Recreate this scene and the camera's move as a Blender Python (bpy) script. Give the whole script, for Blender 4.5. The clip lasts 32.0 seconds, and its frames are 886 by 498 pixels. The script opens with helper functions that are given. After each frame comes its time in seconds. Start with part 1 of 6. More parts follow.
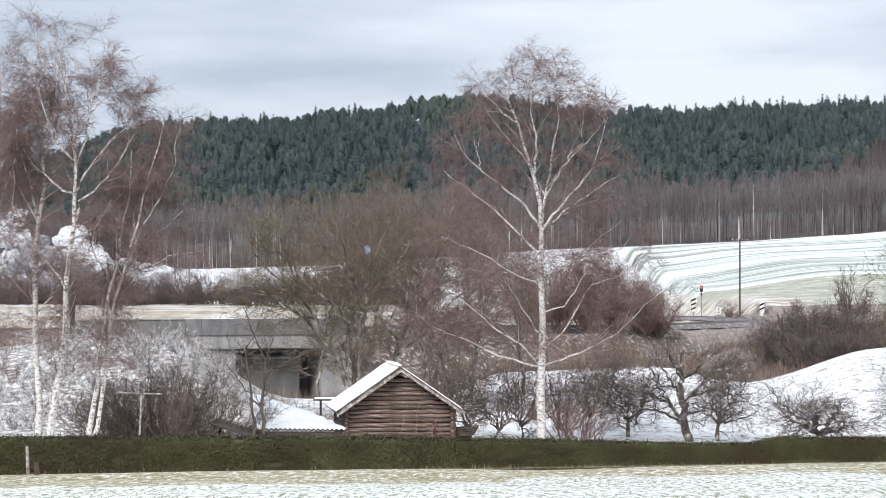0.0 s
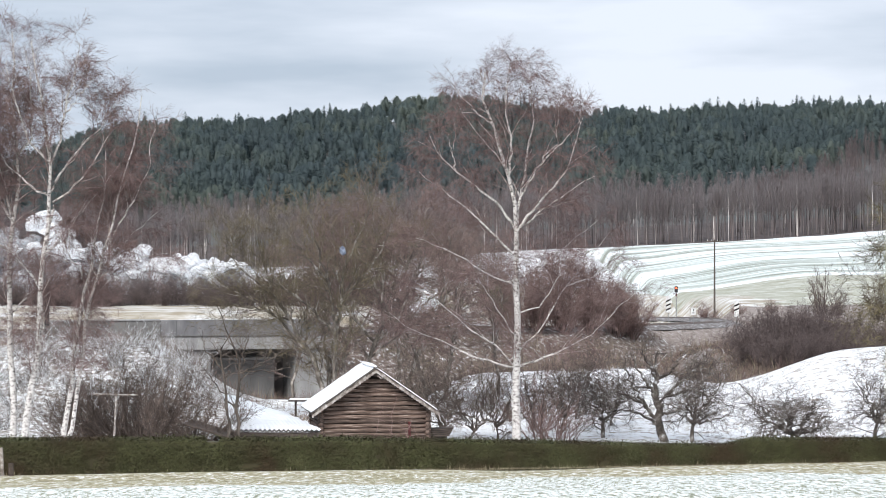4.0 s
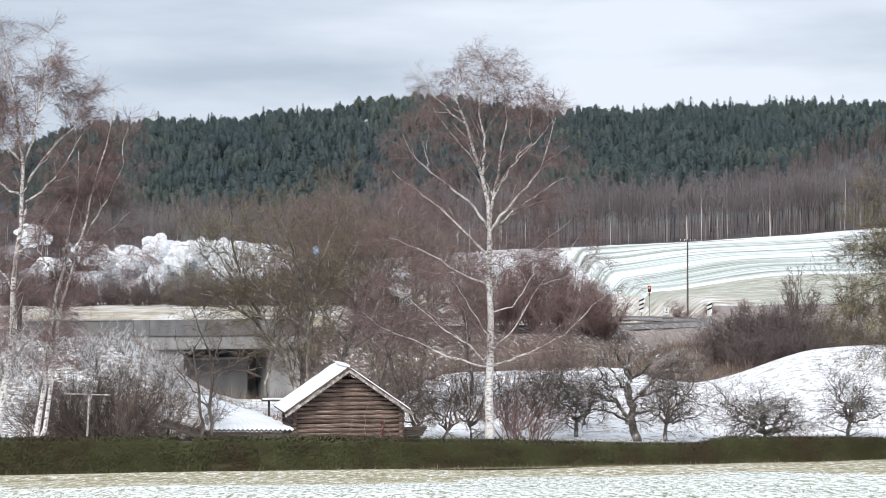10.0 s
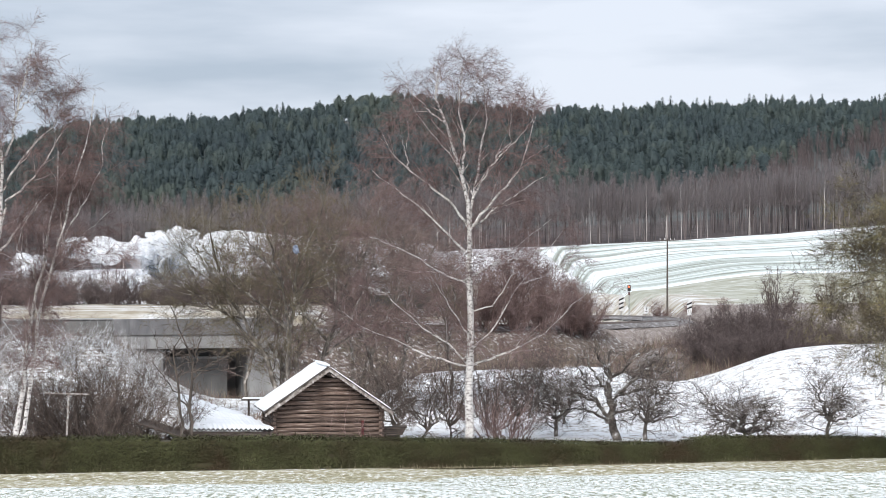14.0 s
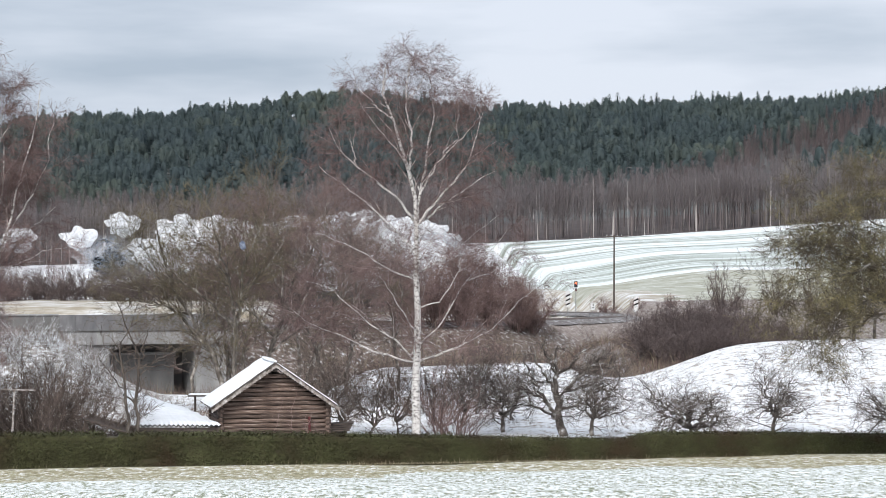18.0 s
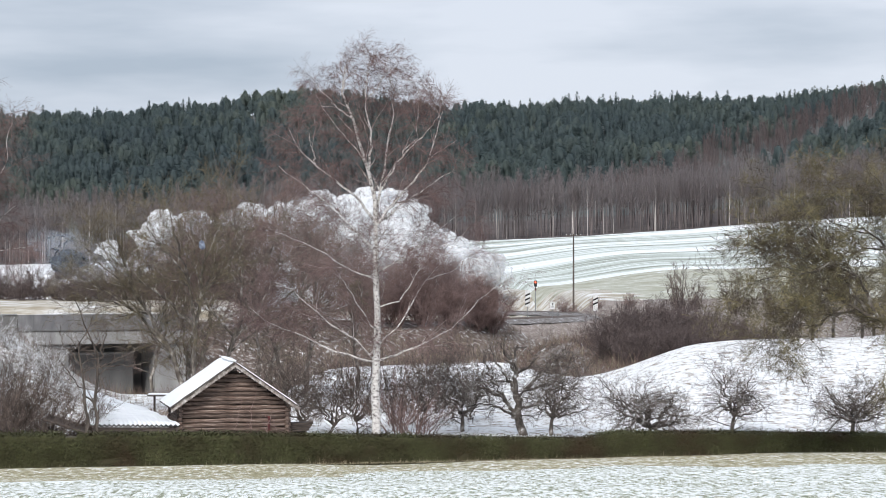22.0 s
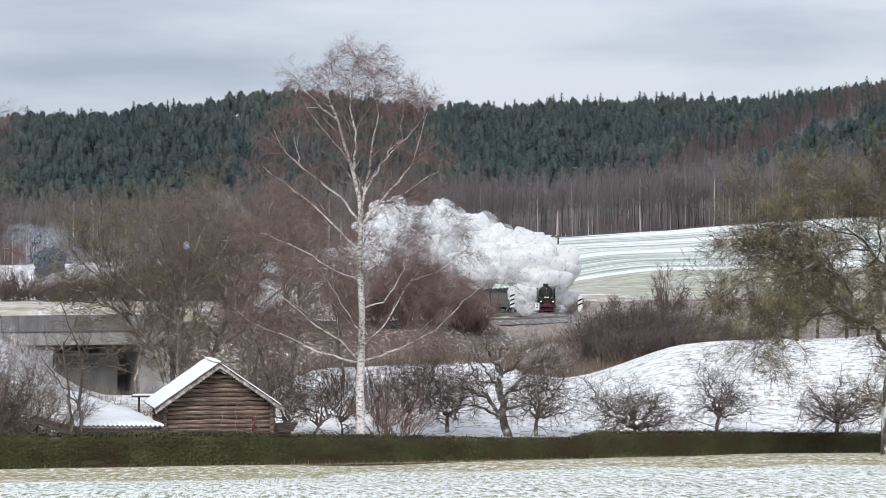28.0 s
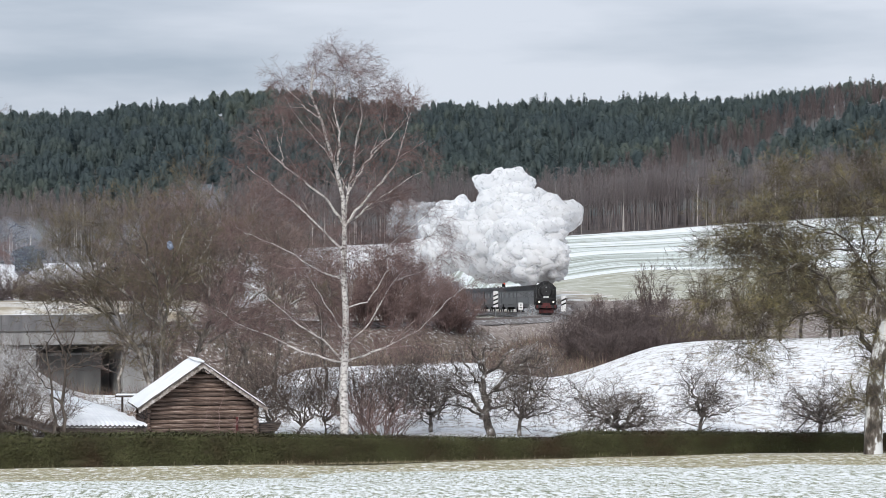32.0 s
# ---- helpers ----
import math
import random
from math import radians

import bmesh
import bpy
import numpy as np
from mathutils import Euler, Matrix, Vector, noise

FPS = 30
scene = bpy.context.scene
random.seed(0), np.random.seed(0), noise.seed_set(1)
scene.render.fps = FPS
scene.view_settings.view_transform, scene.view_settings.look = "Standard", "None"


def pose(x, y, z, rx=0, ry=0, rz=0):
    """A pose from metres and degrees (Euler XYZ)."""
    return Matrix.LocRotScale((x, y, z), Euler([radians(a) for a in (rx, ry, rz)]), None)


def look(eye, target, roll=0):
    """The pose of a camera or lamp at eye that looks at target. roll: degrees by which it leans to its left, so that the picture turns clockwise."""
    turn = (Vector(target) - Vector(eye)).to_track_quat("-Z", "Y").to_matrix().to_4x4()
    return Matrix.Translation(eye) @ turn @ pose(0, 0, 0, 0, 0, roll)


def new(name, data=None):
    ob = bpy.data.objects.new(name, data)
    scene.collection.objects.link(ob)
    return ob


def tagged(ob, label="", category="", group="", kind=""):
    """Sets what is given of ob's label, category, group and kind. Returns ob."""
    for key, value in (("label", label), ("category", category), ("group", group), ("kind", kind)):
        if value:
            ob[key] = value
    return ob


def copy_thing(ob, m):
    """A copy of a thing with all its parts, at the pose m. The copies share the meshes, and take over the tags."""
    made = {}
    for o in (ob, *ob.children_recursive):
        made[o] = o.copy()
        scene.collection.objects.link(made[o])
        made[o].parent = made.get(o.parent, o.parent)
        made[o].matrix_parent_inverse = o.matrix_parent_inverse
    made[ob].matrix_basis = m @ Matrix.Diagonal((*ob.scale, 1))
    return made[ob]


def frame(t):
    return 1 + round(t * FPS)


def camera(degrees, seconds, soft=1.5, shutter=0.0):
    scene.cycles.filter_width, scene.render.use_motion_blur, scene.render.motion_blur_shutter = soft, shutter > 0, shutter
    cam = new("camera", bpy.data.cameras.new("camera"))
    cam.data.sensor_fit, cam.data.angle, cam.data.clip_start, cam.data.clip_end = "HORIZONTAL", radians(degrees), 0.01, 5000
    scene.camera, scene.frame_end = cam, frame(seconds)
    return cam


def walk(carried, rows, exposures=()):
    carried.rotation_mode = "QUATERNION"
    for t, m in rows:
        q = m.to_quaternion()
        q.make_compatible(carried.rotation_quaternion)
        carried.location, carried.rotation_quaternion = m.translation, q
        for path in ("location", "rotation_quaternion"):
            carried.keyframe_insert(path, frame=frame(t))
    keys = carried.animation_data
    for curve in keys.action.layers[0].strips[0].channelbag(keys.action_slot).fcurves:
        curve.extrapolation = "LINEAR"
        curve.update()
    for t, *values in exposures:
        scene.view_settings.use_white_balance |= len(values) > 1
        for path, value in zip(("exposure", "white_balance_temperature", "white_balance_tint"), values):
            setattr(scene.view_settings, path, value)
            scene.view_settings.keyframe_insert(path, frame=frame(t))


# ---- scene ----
cam = camera(18.79, 32.0, soft=0.8)
EYE = Vector((0, 0, 7.1))


def gaze(turn, tilt, roll):
    a, p = radians(turn), radians(tilt)
    return look(EYE, EYE + Vector((math.sin(a) * math.cos(p), math.cos(a) * math.cos(p), math.sin(p))), roll)


walk(cam, [(t, gaze(a, p, r)) for t, a, p, r in (
    (0, -1.3453, -0.1048, 0.0298), (0.5, -1.3185, -0.0996, 0.0089), (1, -1.2565, -0.1063, 0.0463), (1.5, -1.1869, -0.1074, 0.0397),
    (2, -1.1451, -0.1017, 0.0431), (2.5, -1.0786, -0.0876, 0.0428), (3, -0.9962, -0.0890, 0.0490), (3.5, -0.8984, -0.0889, 0.0339),
    (5.5, -0.6707, -0.0773, 0.0092), (6, -0.6689, -0.0766, 0.0005), (6.5, -0.6671, -0.0790, 0.0068), (7, -0.6646, -0.0777, -0.0027),
    (7.5, -0.6332, -0.0810, 0.0147), (8, -0.5948, -0.0642, 0.0127), (8.5, -0.5273, -0.0837, -0.0007), (9, -0.3916, -0.0877, 0.0092),
    (9.5, -0.3110, -0.0907, -0.0088), (10, -0.2389, -0.0942, 0.0001), (10.5, -0.1663, -0.0997, 0.0080), (11, -0.1162, -0.1149, -0.0230),
    (11.5, -0.0921, -0.0959, -0.0206), (12, -0.0620, -0.1236, 0.0047), (12.5, -0.0176, -0.1261, 0.0289), (13, 0.0000, -0.1330, 0.0000),
    (13.5, 0.1096, -0.1172, -0.0085), (14, 0.1915, -0.1126, -0.0034), (14.5, 0.2488, -0.1343, 0.0033), (16.5, 0.7838, -0.1751, 0.0139),
    (17, 0.9608, -0.1799, 0.0149), (17.5, 1.1403, -0.1899, 0.0317), (18, 1.3244, -0.1958, 0.0719), (18.5, 1.5258, -0.1957, 0.0622),
    (19, 1.6939, -0.1959, 0.0690), (19.5, 1.8123, -0.1942, 0.0592), (20, 1.9209, -0.2033, 0.0127), (20.5, 2.0406, -0.1991, 0.0291),
    (21, 2.1382, -0.2070, 0.0415), (21.5, 2.1612, -0.2128, 0.0437), (22, 2.1895, -0.2083, 0.0395), (22.5, 2.2898, -0.2082, 0.0373),
    (23, 2.3412, -0.1911, 0.0587), (23.5, 2.3596, -0.1748, 0.0610), (24, 2.3241, -0.1681, 0.0199), (24.5, 2.3279, -0.1740, 0.0489),
    (25, 2.3371, -0.1748, 0.0563), (25.5, 2.3518, -0.1724, 0.0285), (27.5, 2.4725, -0.1866, 0.0197), (28, 2.5173, -0.1910, 0.0455),
    (28.5, 2.5558, -0.1886, 0.0425), (29, 2.6309, -0.1869, 0.0179), (29.5, 2.6894, -0.1887, 0.0530), (30, 2.7323, -0.1964, 0.0629),
    (30.5, 2.7626, -0.1918, 0.0531), (31, 2.8547, -0.1886, 0.0760), (31.5, 2.8881, -0.1926, 0.0619), (32, 2.8675, -0.1942, 0.0727),
)], [(0, 0.29), (6, 0.26), (13, 0.21), (19, 0.10), (25, 0.03), (32, -0.03)])

# ---- sky and light ----
world = bpy.data.worlds.new("overcast_sky")
scene.world = world
world.use_nodes = True
wn, wl = world.node_tree.nodes, world.node_tree.links
wn.clear()
sky = wn.new("ShaderNodeTexSky")
sky.sky_type, sky.sun_disc = "NISHITA", False
sky.sun_elevation, sky.sun_rotation = radians(35), radians(200)
coord = wn.new("ShaderNodeTexCoord")
squash = wn.new("ShaderNodeMapping")
squash.inputs["Scale"].default_value = (2.6, 2.6, 15)
squash.inputs["Location"].default_value = (0.4, 0.2, 1.3)
cloud = wn.new("ShaderNodeTexNoise")
cloud.inputs["Scale"].default_value, cloud.inputs["Detail"].default_value, cloud.inputs["Roughness"].default_value = 2.2, 5, 0.5
ramp = wn.new("ShaderNodeValToRGB")
ramp.color_ramp.elements[0].position, ramp.color_ramp.elements[0].color = 0.34, (0.57, 0.645, 0.735, 1)
ramp.color_ramp.elements[1].position, ramp.color_ramp.elements[1].color = 0.65, (0.96, 0.995, 1.06, 1)
blend = wn.new("ShaderNodeMixRGB")
blend.inputs[0].default_value = 0.93
gain = wn.new("ShaderNodeMixRGB")
gain.blend_type, gain.inputs[0].default_value, gain.inputs[2].default_value = "MULTIPLY", 1, (8.1, 8.4, 8.95, 1)
back = wn.new("ShaderNodeBackground")
back.inputs["Strength"].default_value = 0.092
wout = wn.new("ShaderNodeOutputWorld")
wl.new(coord.outputs["Generated"], squash.inputs["Vector"])
wl.new(squash.outputs["Vector"], cloud.inputs["Vector"])
split, drift = wn.new("ShaderNodeSeparateXYZ"), wn.new("ShaderNodeMath")
drift.operation, drift.inputs[1].default_value = "MULTIPLY_ADD", 0.50
wl.new(coord.outputs["Generated"], split.inputs["Vector"])
wl.new(split.outputs["X"], drift.inputs[0])
wl.new(cloud.outputs["Fac"], drift.inputs[2])
wl.new(drift.outputs["Value"], ramp.inputs["Fac"])
wl.new(ramp.outputs["Color"], gain.inputs[1])
wl.new(sky.outputs["Color"], blend.inputs[1])
wl.new(gain.outputs["Color"], blend.inputs[2])
wl.new(blend.outputs["Color"], back.inputs["Color"])
wl.new(back.outputs["Background"], wout.inputs["Surface"])

sun = new("sun", bpy.data.lights.new("sun", "SUN"))
sun.data.energy, sun.data.angle, sun.data.color = 2.9, radians(25), (0.985, 0.95, 0.92)
sun.matrix_world = look((0, 0, 60), (25, 62, 0))


# ---- materials ----
def material(name, stops, scale=4.0, detail=6.0, rough=0.85, metal=0.0, stretch=(1, 1, 1), grit=0.6, bump=0.0, bump_scale=30.0, island=0.0, obj=0.0, coat=0.0, space="Object", leafy=0.0):
    """A noise-graded surface: stops are (position, colour); island and obj vary the value from piece to piece."""
    m = bpy.data.materials.new(name)
    m.use_nodes = True
    n, l = m.node_tree.nodes, m.node_tree.links
    b = n["Principled BSDF"]
    b.inputs["Roughness"].default_value, b.inputs["Metallic"].default_value = rough, metal
    b.inputs["Coat Weight"].default_value = coat
    tc, mp, nz = n.new("ShaderNodeTexCoord"), n.new("ShaderNodeMapping"), n.new("ShaderNodeTexNoise")
    mp.inputs["Scale"].default_value = stretch
    nz.inputs["Scale"].default_value, nz.inputs["Detail"].default_value, nz.inputs["Roughness"].default_value = scale, detail, grit
    r = n.new("ShaderNodeValToRGB")
    el = r.color_ramp.elements
    while len(el) < len(stops):
        el.new(0.5)
    for e, (p, c) in zip(el, stops):
        e.position, e.color = p, (*c, 1)
    l.new(tc.outputs[space], mp.inputs["Vector"])
    l.new(mp.outputs["Vector"], nz.inputs["Vector"])
    l.new(nz.outputs["Fac"], r.inputs["Fac"])
    out = r.outputs["Color"]
    for amount, node, socket in ((island, "ShaderNodeNewGeometry", "Random Per Island"), (obj, "ShaderNodeObjectInfo", "Random")):
        if amount:
            g, mr, hs = n.new(node), n.new("ShaderNodeMapRange"), n.new("ShaderNodeHueSaturation")
            mr.inputs["To Min"].default_value, mr.inputs["To Max"].default_value = 1 - amount, 1 + amount
            l.new(g.outputs[socket], mr.inputs["Value"])
            l.new(mr.outputs["Result"], hs.inputs["Value"])
            l.new(out, hs.inputs["Color"])
            out = hs.outputs["Color"]
    l.new(out, b.inputs["Base Color"])
    if bump:
        n2, bp = n.new("ShaderNodeTexNoise"), n.new("ShaderNodeBump")
        n2.inputs["Scale"].default_value, n2.inputs["Detail"].default_value = bump_scale, 5
        bp.inputs["Strength"].default_value = bump
        l.new(mp.outputs["Vector"], n2.inputs["Vector"])
        l.new(n2.outputs["Fac"], bp.inputs["Height"])
        l.new(bp.outputs["Normal"], b.inputs["Normal"])
    if leafy:
        tr, mx = n.new("ShaderNodeBsdfTranslucent"), n.new("ShaderNodeMixShader")
        mx.inputs["Fac"].default_value = leafy
        l.new(out, tr.inputs["Color"])
        l.new(b.outputs["BSDF"], mx.inputs[1])
        l.new(tr.outputs["BSDF"], mx.inputs[2])
        l.new(mx.outputs["Shader"], n["Material Output"].inputs["Surface"])
    return m


SNOW = (0.88, 0.90, 0.92)
M_FIELD = material("thin_snow_on_winter_crop", [(0.435, (0.17, 0.19, 0.11)), (0.475, (0.42, 0.44, 0.33)), (0.50, (0.74, 0.77, 0.75)), (0.54, SNOW)], 3.6, 13, stretch=(2.0, 0.36, 1), grit=0.84, bump=0.5, bump_scale=6)
M_VERGEGRASS = material("tan_field_margin", [(0.41, (0.17, 0.14, 0.07)), (0.48, (0.33, 0.30, 0.17)), (0.535, (0.50, 0.46, 0.33)), (0.56, (0.78, 0.78, 0.75)), (0.60, SNOW)], 3.0, 13, stretch=(1.6, 0.34, 1), grit=0.82, bump=0.5, bump_scale=6)
M_MEADOW = material("snowy_meadow", [(0.42, (0.20, 0.155, 0.11)), (0.452, (0.50, 0.46, 0.41)), (0.475, (0.80, 0.81, 0.83)), (0.55, SNOW)], 1.3, 14, stretch=(1.5, 1.0, 1), grit=0.84, bump=0.2, bump_scale=3)
M_VALLEY = material("brushy_valley_floor", [(0.42, (0.12, 0.092, 0.075)), (0.53, (0.22, 0.175, 0.15)), (0.60, (0.46, 0.44, 0.42)), (0.68, SNOW)], 2.2, 12, bump=0.6, bump_scale=3)
M_BANK = material("snow_and_brush_on_the_bank", [(0.42, (0.15, 0.115, 0.095)), (0.52, (0.29, 0.24, 0.21)), (0.58, (0.50, 0.47, 0.45)), (0.66, (0.84, 0.85, 0.86))], 1.9, 14, grit=0.86, bump=0.6, bump_scale=3)
M_MOUND = material("snow_on_scrubby_mound", [(0.41, (0.16, 0.13, 0.11)), (0.495, (0.34, 0.31, 0.28)), (0.525, (0.72, 0.73, 0.74)), (0.57, SNOW)], 2.6, 14, grit=0.82, bump=0.5, bump_scale=3)
M_GRASS = material("pale_grass_with_thin_snow", [(0.36, (0.30, 0.30, 0.22)), (0.50, (0.42, 0.42, 0.34)), (0.60, (0.56, 0.57, 0.52)), (0.72, SNOW)], 0.35, 12, stretch=(0.5, 0.6, 1), grit=0.7)
M_HAY = material("pale_dry_grass_with_snow", [(0.38, (0.33, 0.28, 0.20)), (0.50, (0.50, 0.46, 0.39)), (0.60, (0.70, 0.70, 0.69)), (0.72, SNOW)], 0.35, 12, stretch=(0.5, 1, 1))
M_SLOPE = material("snowed_ploughed_slope", [(0.40, (0.27, 0.29, 0.24)), (0.46, (0.52, 0.57, 0.53)), (0.505, (0.74, 0.79, 0.78)), (0.57, SNOW)], 0.05, 12, stretch=(0.10, 1.0, 0.1), grit=0.72)
# Haze between the far trees is put into this lifted floor colour.
M_FLOOR = material("hazed_forest_floor", [(0.4, (0.095, 0.115, 0.115)), (0.6, (0.13, 0.13, 0.125))], 0.05)
M_APPLETWIG = material("snow_flecked_fruit_twigs", [(0.48, (0.085, 0.068, 0.058)), (0.59, (0.18, 0.152, 0.135)), (0.67, (0.62, 0.63, 0.65))], 2.2, 6, island=0.4)
M_BIRCH = material("white_birch_bark", [(0.38, (0.07, 0.06, 0.055)), (0.45, (0.36, 0.33, 0.31)), (0.51, (0.64, 0.61, 0.58)), (0.7, (0.74, 0.72, 0.69))], 8.0, 9, stretch=(1, 1, 1.5), grit=0.7, bump=0.3)
M_BIRCHTWIG = material("birch_twigs", [(0.4, (0.135, 0.085, 0.078)), (0.6, (0.235, 0.165, 0.155))], 3, island=0.5)
M_BIRCHLIMB = material("pale_birch_branches", [(0.40, (0.20, 0.13, 0.115)), (0.52, (0.42, 0.35, 0.32)), (0.66, (0.62, 0.58, 0.55))], 2.0, 6, island=0.3)
M_BARK = material("grey_brown_bark", [(0.38, (0.045, 0.036, 0.03)), (0.58, (0.13, 0.105, 0.085)), (0.68, (0.22, 0.20, 0.175)), (0.74, (0.7, 0.72, 0.74))], 3.5, 7, stretch=(1, 1, 0.5), bump=0.5)
M_ALDERTWIG = material("red_brown_alder_twigs", [(0.4, (0.125, 0.085, 0.074)), (0.6, (0.215, 0.158, 0.14))], 2, island=0.5)
M_GREYBARK = material("pale_grey_bark", [(0.42, (0.085, 0.072, 0.06)), (0.54, (0.20, 0.175, 0.15)), (0.64, (0.45, 0.42, 0.385))], 3.0, 7, stretch=(1, 1, 0.6), bump=0.4)
M_TWIG = material("brown_twigs", [(0.4, (0.085, 0.062, 0.050)), (0.6, (0.165, 0.125, 0.105))], 2, island=0.5)
M_REDTWIG = material("reddish_twigs", [(0.4, (0.165, 0.105, 0.093)), (0.6, (0.265, 0.185, 0.168))], 2, island=0.5)
M_LICHEN = material("lichen_grown_twigs", [(0.42, (0.070, 0.054, 0.038)), (0.54, (0.150, 0.126, 0.070)), (0.64, (0.29, 0.25, 0.125))], 1.2, 6, island=0.4)
M_SNOWBARK = material("snow_caked_bark", [(0.38, (0.045, 0.038, 0.032)), (0.47, (0.12, 0.10, 0.085)), (0.52, (0.27, 0.25, 0.23)), (0.56, (0.76, 0.77, 0.78))], 2.4, 8, stretch=(1, 1, 0.55), bump=0.6)
M_ORCHARD = material("old_orchard_bark", [(0.40, (0.050, 0.042, 0.035)), (0.53, (0.125, 0.105, 0.09)), (0.61, (0.28, 0.26, 0.24)), (0.66, (0.72, 0.73, 0.74))], 2.6, 8, bump=0.6)
M_BROWNTWIG = material("dark_brown_twigs", [(0.4, (0.105, 0.080, 0.076)), (0.6, (0.165, 0.130, 0.124))], 2, island=0.3)
M_SPROUT = material("green_crop_sprouts", [(0.4, (0.18, 0.19, 0.11)), (0.6, (0.32, 0.31, 0.21))], 2, island=0.4)
M_OLIVETWIG = material("olive_willow_twigs", [(0.4, (0.10, 0.080, 0.050)), (0.6, (0.185, 0.155, 0.095))], 1.5, 5, island=0.4)
M_SNOWTWIG = material("snow_dusted_twigs", [(0.42, (0.10, 0.078, 0.065)), (0.49, (0.26, 0.235, 0.22)), (0.56, (0.80, 0.82, 0.84))], 1.4, 6, island=0.3)
# Blue distance haze is mixed into the needle colours.
M_CONIFER = material("hazed_conifer_needles", [(0.35, (0.112, 0.150, 0.160)), (0.5, (0.132, 0.172, 0.170)), (0.66, (0.178, 0.212, 0.182))], 0.012, 9, island=0.06, rough=1.0, leafy=0.55)
M_LARCH = material("bare_larch_twigs", [(0.36, (0.245, 0.210, 0.208)), (0.5, (0.305, 0.268, 0.265)), (0.64, (0.36, 0.325, 0.318))], 0.012, 6, island=0.12, leafy=0.35)
M_LITTER = material("brown_leaf_litter", [(0.4, (0.075, 0.062, 0.060)), (0.6, (0.13, 0.108, 0.104))], 0.2, 8)
M_HILLTWIG = material("brown_hillside_twigs", [(0.4, (0.19, 0.148, 0.143)), (0.6, (0.26, 0.208, 0.20))], 0.03, 5, island=0.2, leafy=0.35)
M_PALETRUNK = material("pale_far_trunks", [(0.40, (0.40, 0.36, 0.34)), (0.60, (0.62, 0.58, 0.55))], 0.06, 3, island=0.25)
M_DARKTRUNK = material("grey_brown_far_trunks", [(0.42, (0.12, 0.098, 0.096)), (0.60, (0.20, 0.17, 0.165))], 0.06, 3, island=0.4)
M_HEDGE = material("evergreen_hedge_leaves", [(0.38, (0.070, 0.048, 0.024)), (0.47, (0.066, 0.062, 0.026)), (0.58, (0.085, 0.090, 0.036)), (0.70, (0.13, 0.125, 0.060))], 0.45, 9, island=0.12)
# Shade between the hedge leaves, painted as a dark brown.
M_HEDGECORE = material("hedge_core_shade", [(0.4, (0.046, 0.040, 0.018)), (0.6, (0.066, 0.056, 0.027))], 2)
M_STRAW = material("dry_grass_blades", [(0.4, (0.25, 0.21, 0.14)), (0.6, (0.38, 0.33, 0.23))], 2, island=0.4)
M_LOG = material("weathered_log", [(0.34, (0.035, 0.026, 0.021)), (0.47, (0.105, 0.068, 0.052)), (0.58, (0.20, 0.145, 0.118)), (0.68, (0.40, 0.335, 0.29))], 5, 10, stretch=(0.3, 5, 5), grit=0.7, bump=0.7, obj=0.35)
M_DARKWOOD = material("dark_old_timber", [(0.4, (0.045, 0.034, 0.028)), (0.62, (0.11, 0.085, 0.07))], 6, 7, stretch=(0.4, 4, 4), bump=0.4)
M_VERGE = material("greyed_carved_board", [(0.38, (0.16, 0.13, 0.112)), (0.52, (0.32, 0.28, 0.25)), (0.66, (0.58, 0.56, 0.54))], 6, 7, bump=0.3)
M_SNOW = material("snow_cover", [(0.3, (0.80, 0.82, 0.85)), (0.55, (0.89, 0.91, 0.93))], 1.5, 8, bump=0.35, bump_scale=7)
M_CONCRETE = material("weathered_concrete", [(0.32, (0.13, 0.13, 0.14)), (0.5, (0.20, 0.20, 0.205)), (0.66, (0.29, 0.29, 0.29))], 0.5, 9, stretch=(1, 1, 0.35), bump=0.2)
M_PALECONCRETE = material("pale_concrete", [(0.32, (0.22, 0.22, 0.22)), (0.5, (0.32, 0.32, 0.315)), (0.66, (0.44, 0.44, 0.435))], 0.5, 9, stretch=(1, 1, 0.3), bump=0.2)
# Darker concrete: the wing wall's own tone, and shade painted under the deck.
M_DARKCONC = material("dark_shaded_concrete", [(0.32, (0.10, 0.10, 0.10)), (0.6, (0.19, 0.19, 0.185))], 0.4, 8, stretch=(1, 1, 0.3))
M_BALLAST = material("track_ballast", [(0.36, (0.09, 0.08, 0.075)), (0.55, (0.22, 0.20, 0.19)), (0.68, (0.6, 0.61, 0.63))], 1.6, 9, bump=0.6)
M_RAIL = material("rusty_rail_steel", [(0.4, (0.10, 0.07, 0.055)), (0.6, (0.20, 0.15, 0.12))], 5, 5, rough=0.5, metal=0.5)
M_BLACK = material("sooty_black_steel", [(0.4, (0.012, 0.012, 0.013)), (0.62, (0.035, 0.034, 0.034))], 2.5, 7, rough=0.45, metal=0.2, bump=0.1)
M_RED = material("red_painted_frame", [(0.4, (0.065, 0.013, 0.013)), (0.62, (0.125, 0.022, 0.021))], 3, 6, rough=0.5)
M_COACH = material("dark_green_coach_paint", [(0.36, (0.022, 0.025, 0.025)), (0.6, (0.040, 0.043, 0.042))], 0.8, 7, rough=0.42)
M_COACHROOF = material("grey_coach_roof", [(0.36, (0.050, 0.050, 0.052)), (0.6, (0.095, 0.095, 0.097))], 0.7, 7, rough=0.7)
M_GLASS = material("dark_window_glass", [(0.4, (0.012, 0.013, 0.015)), (0.6, (0.03, 0.032, 0.035))], 1, 2, rough=0.3)
M_WHITE = material("white_painted_board", [(0.35, (0.62, 0.62, 0.61)), (0.6, (0.80, 0.80, 0.79))], 3, 6, rough=0.6)
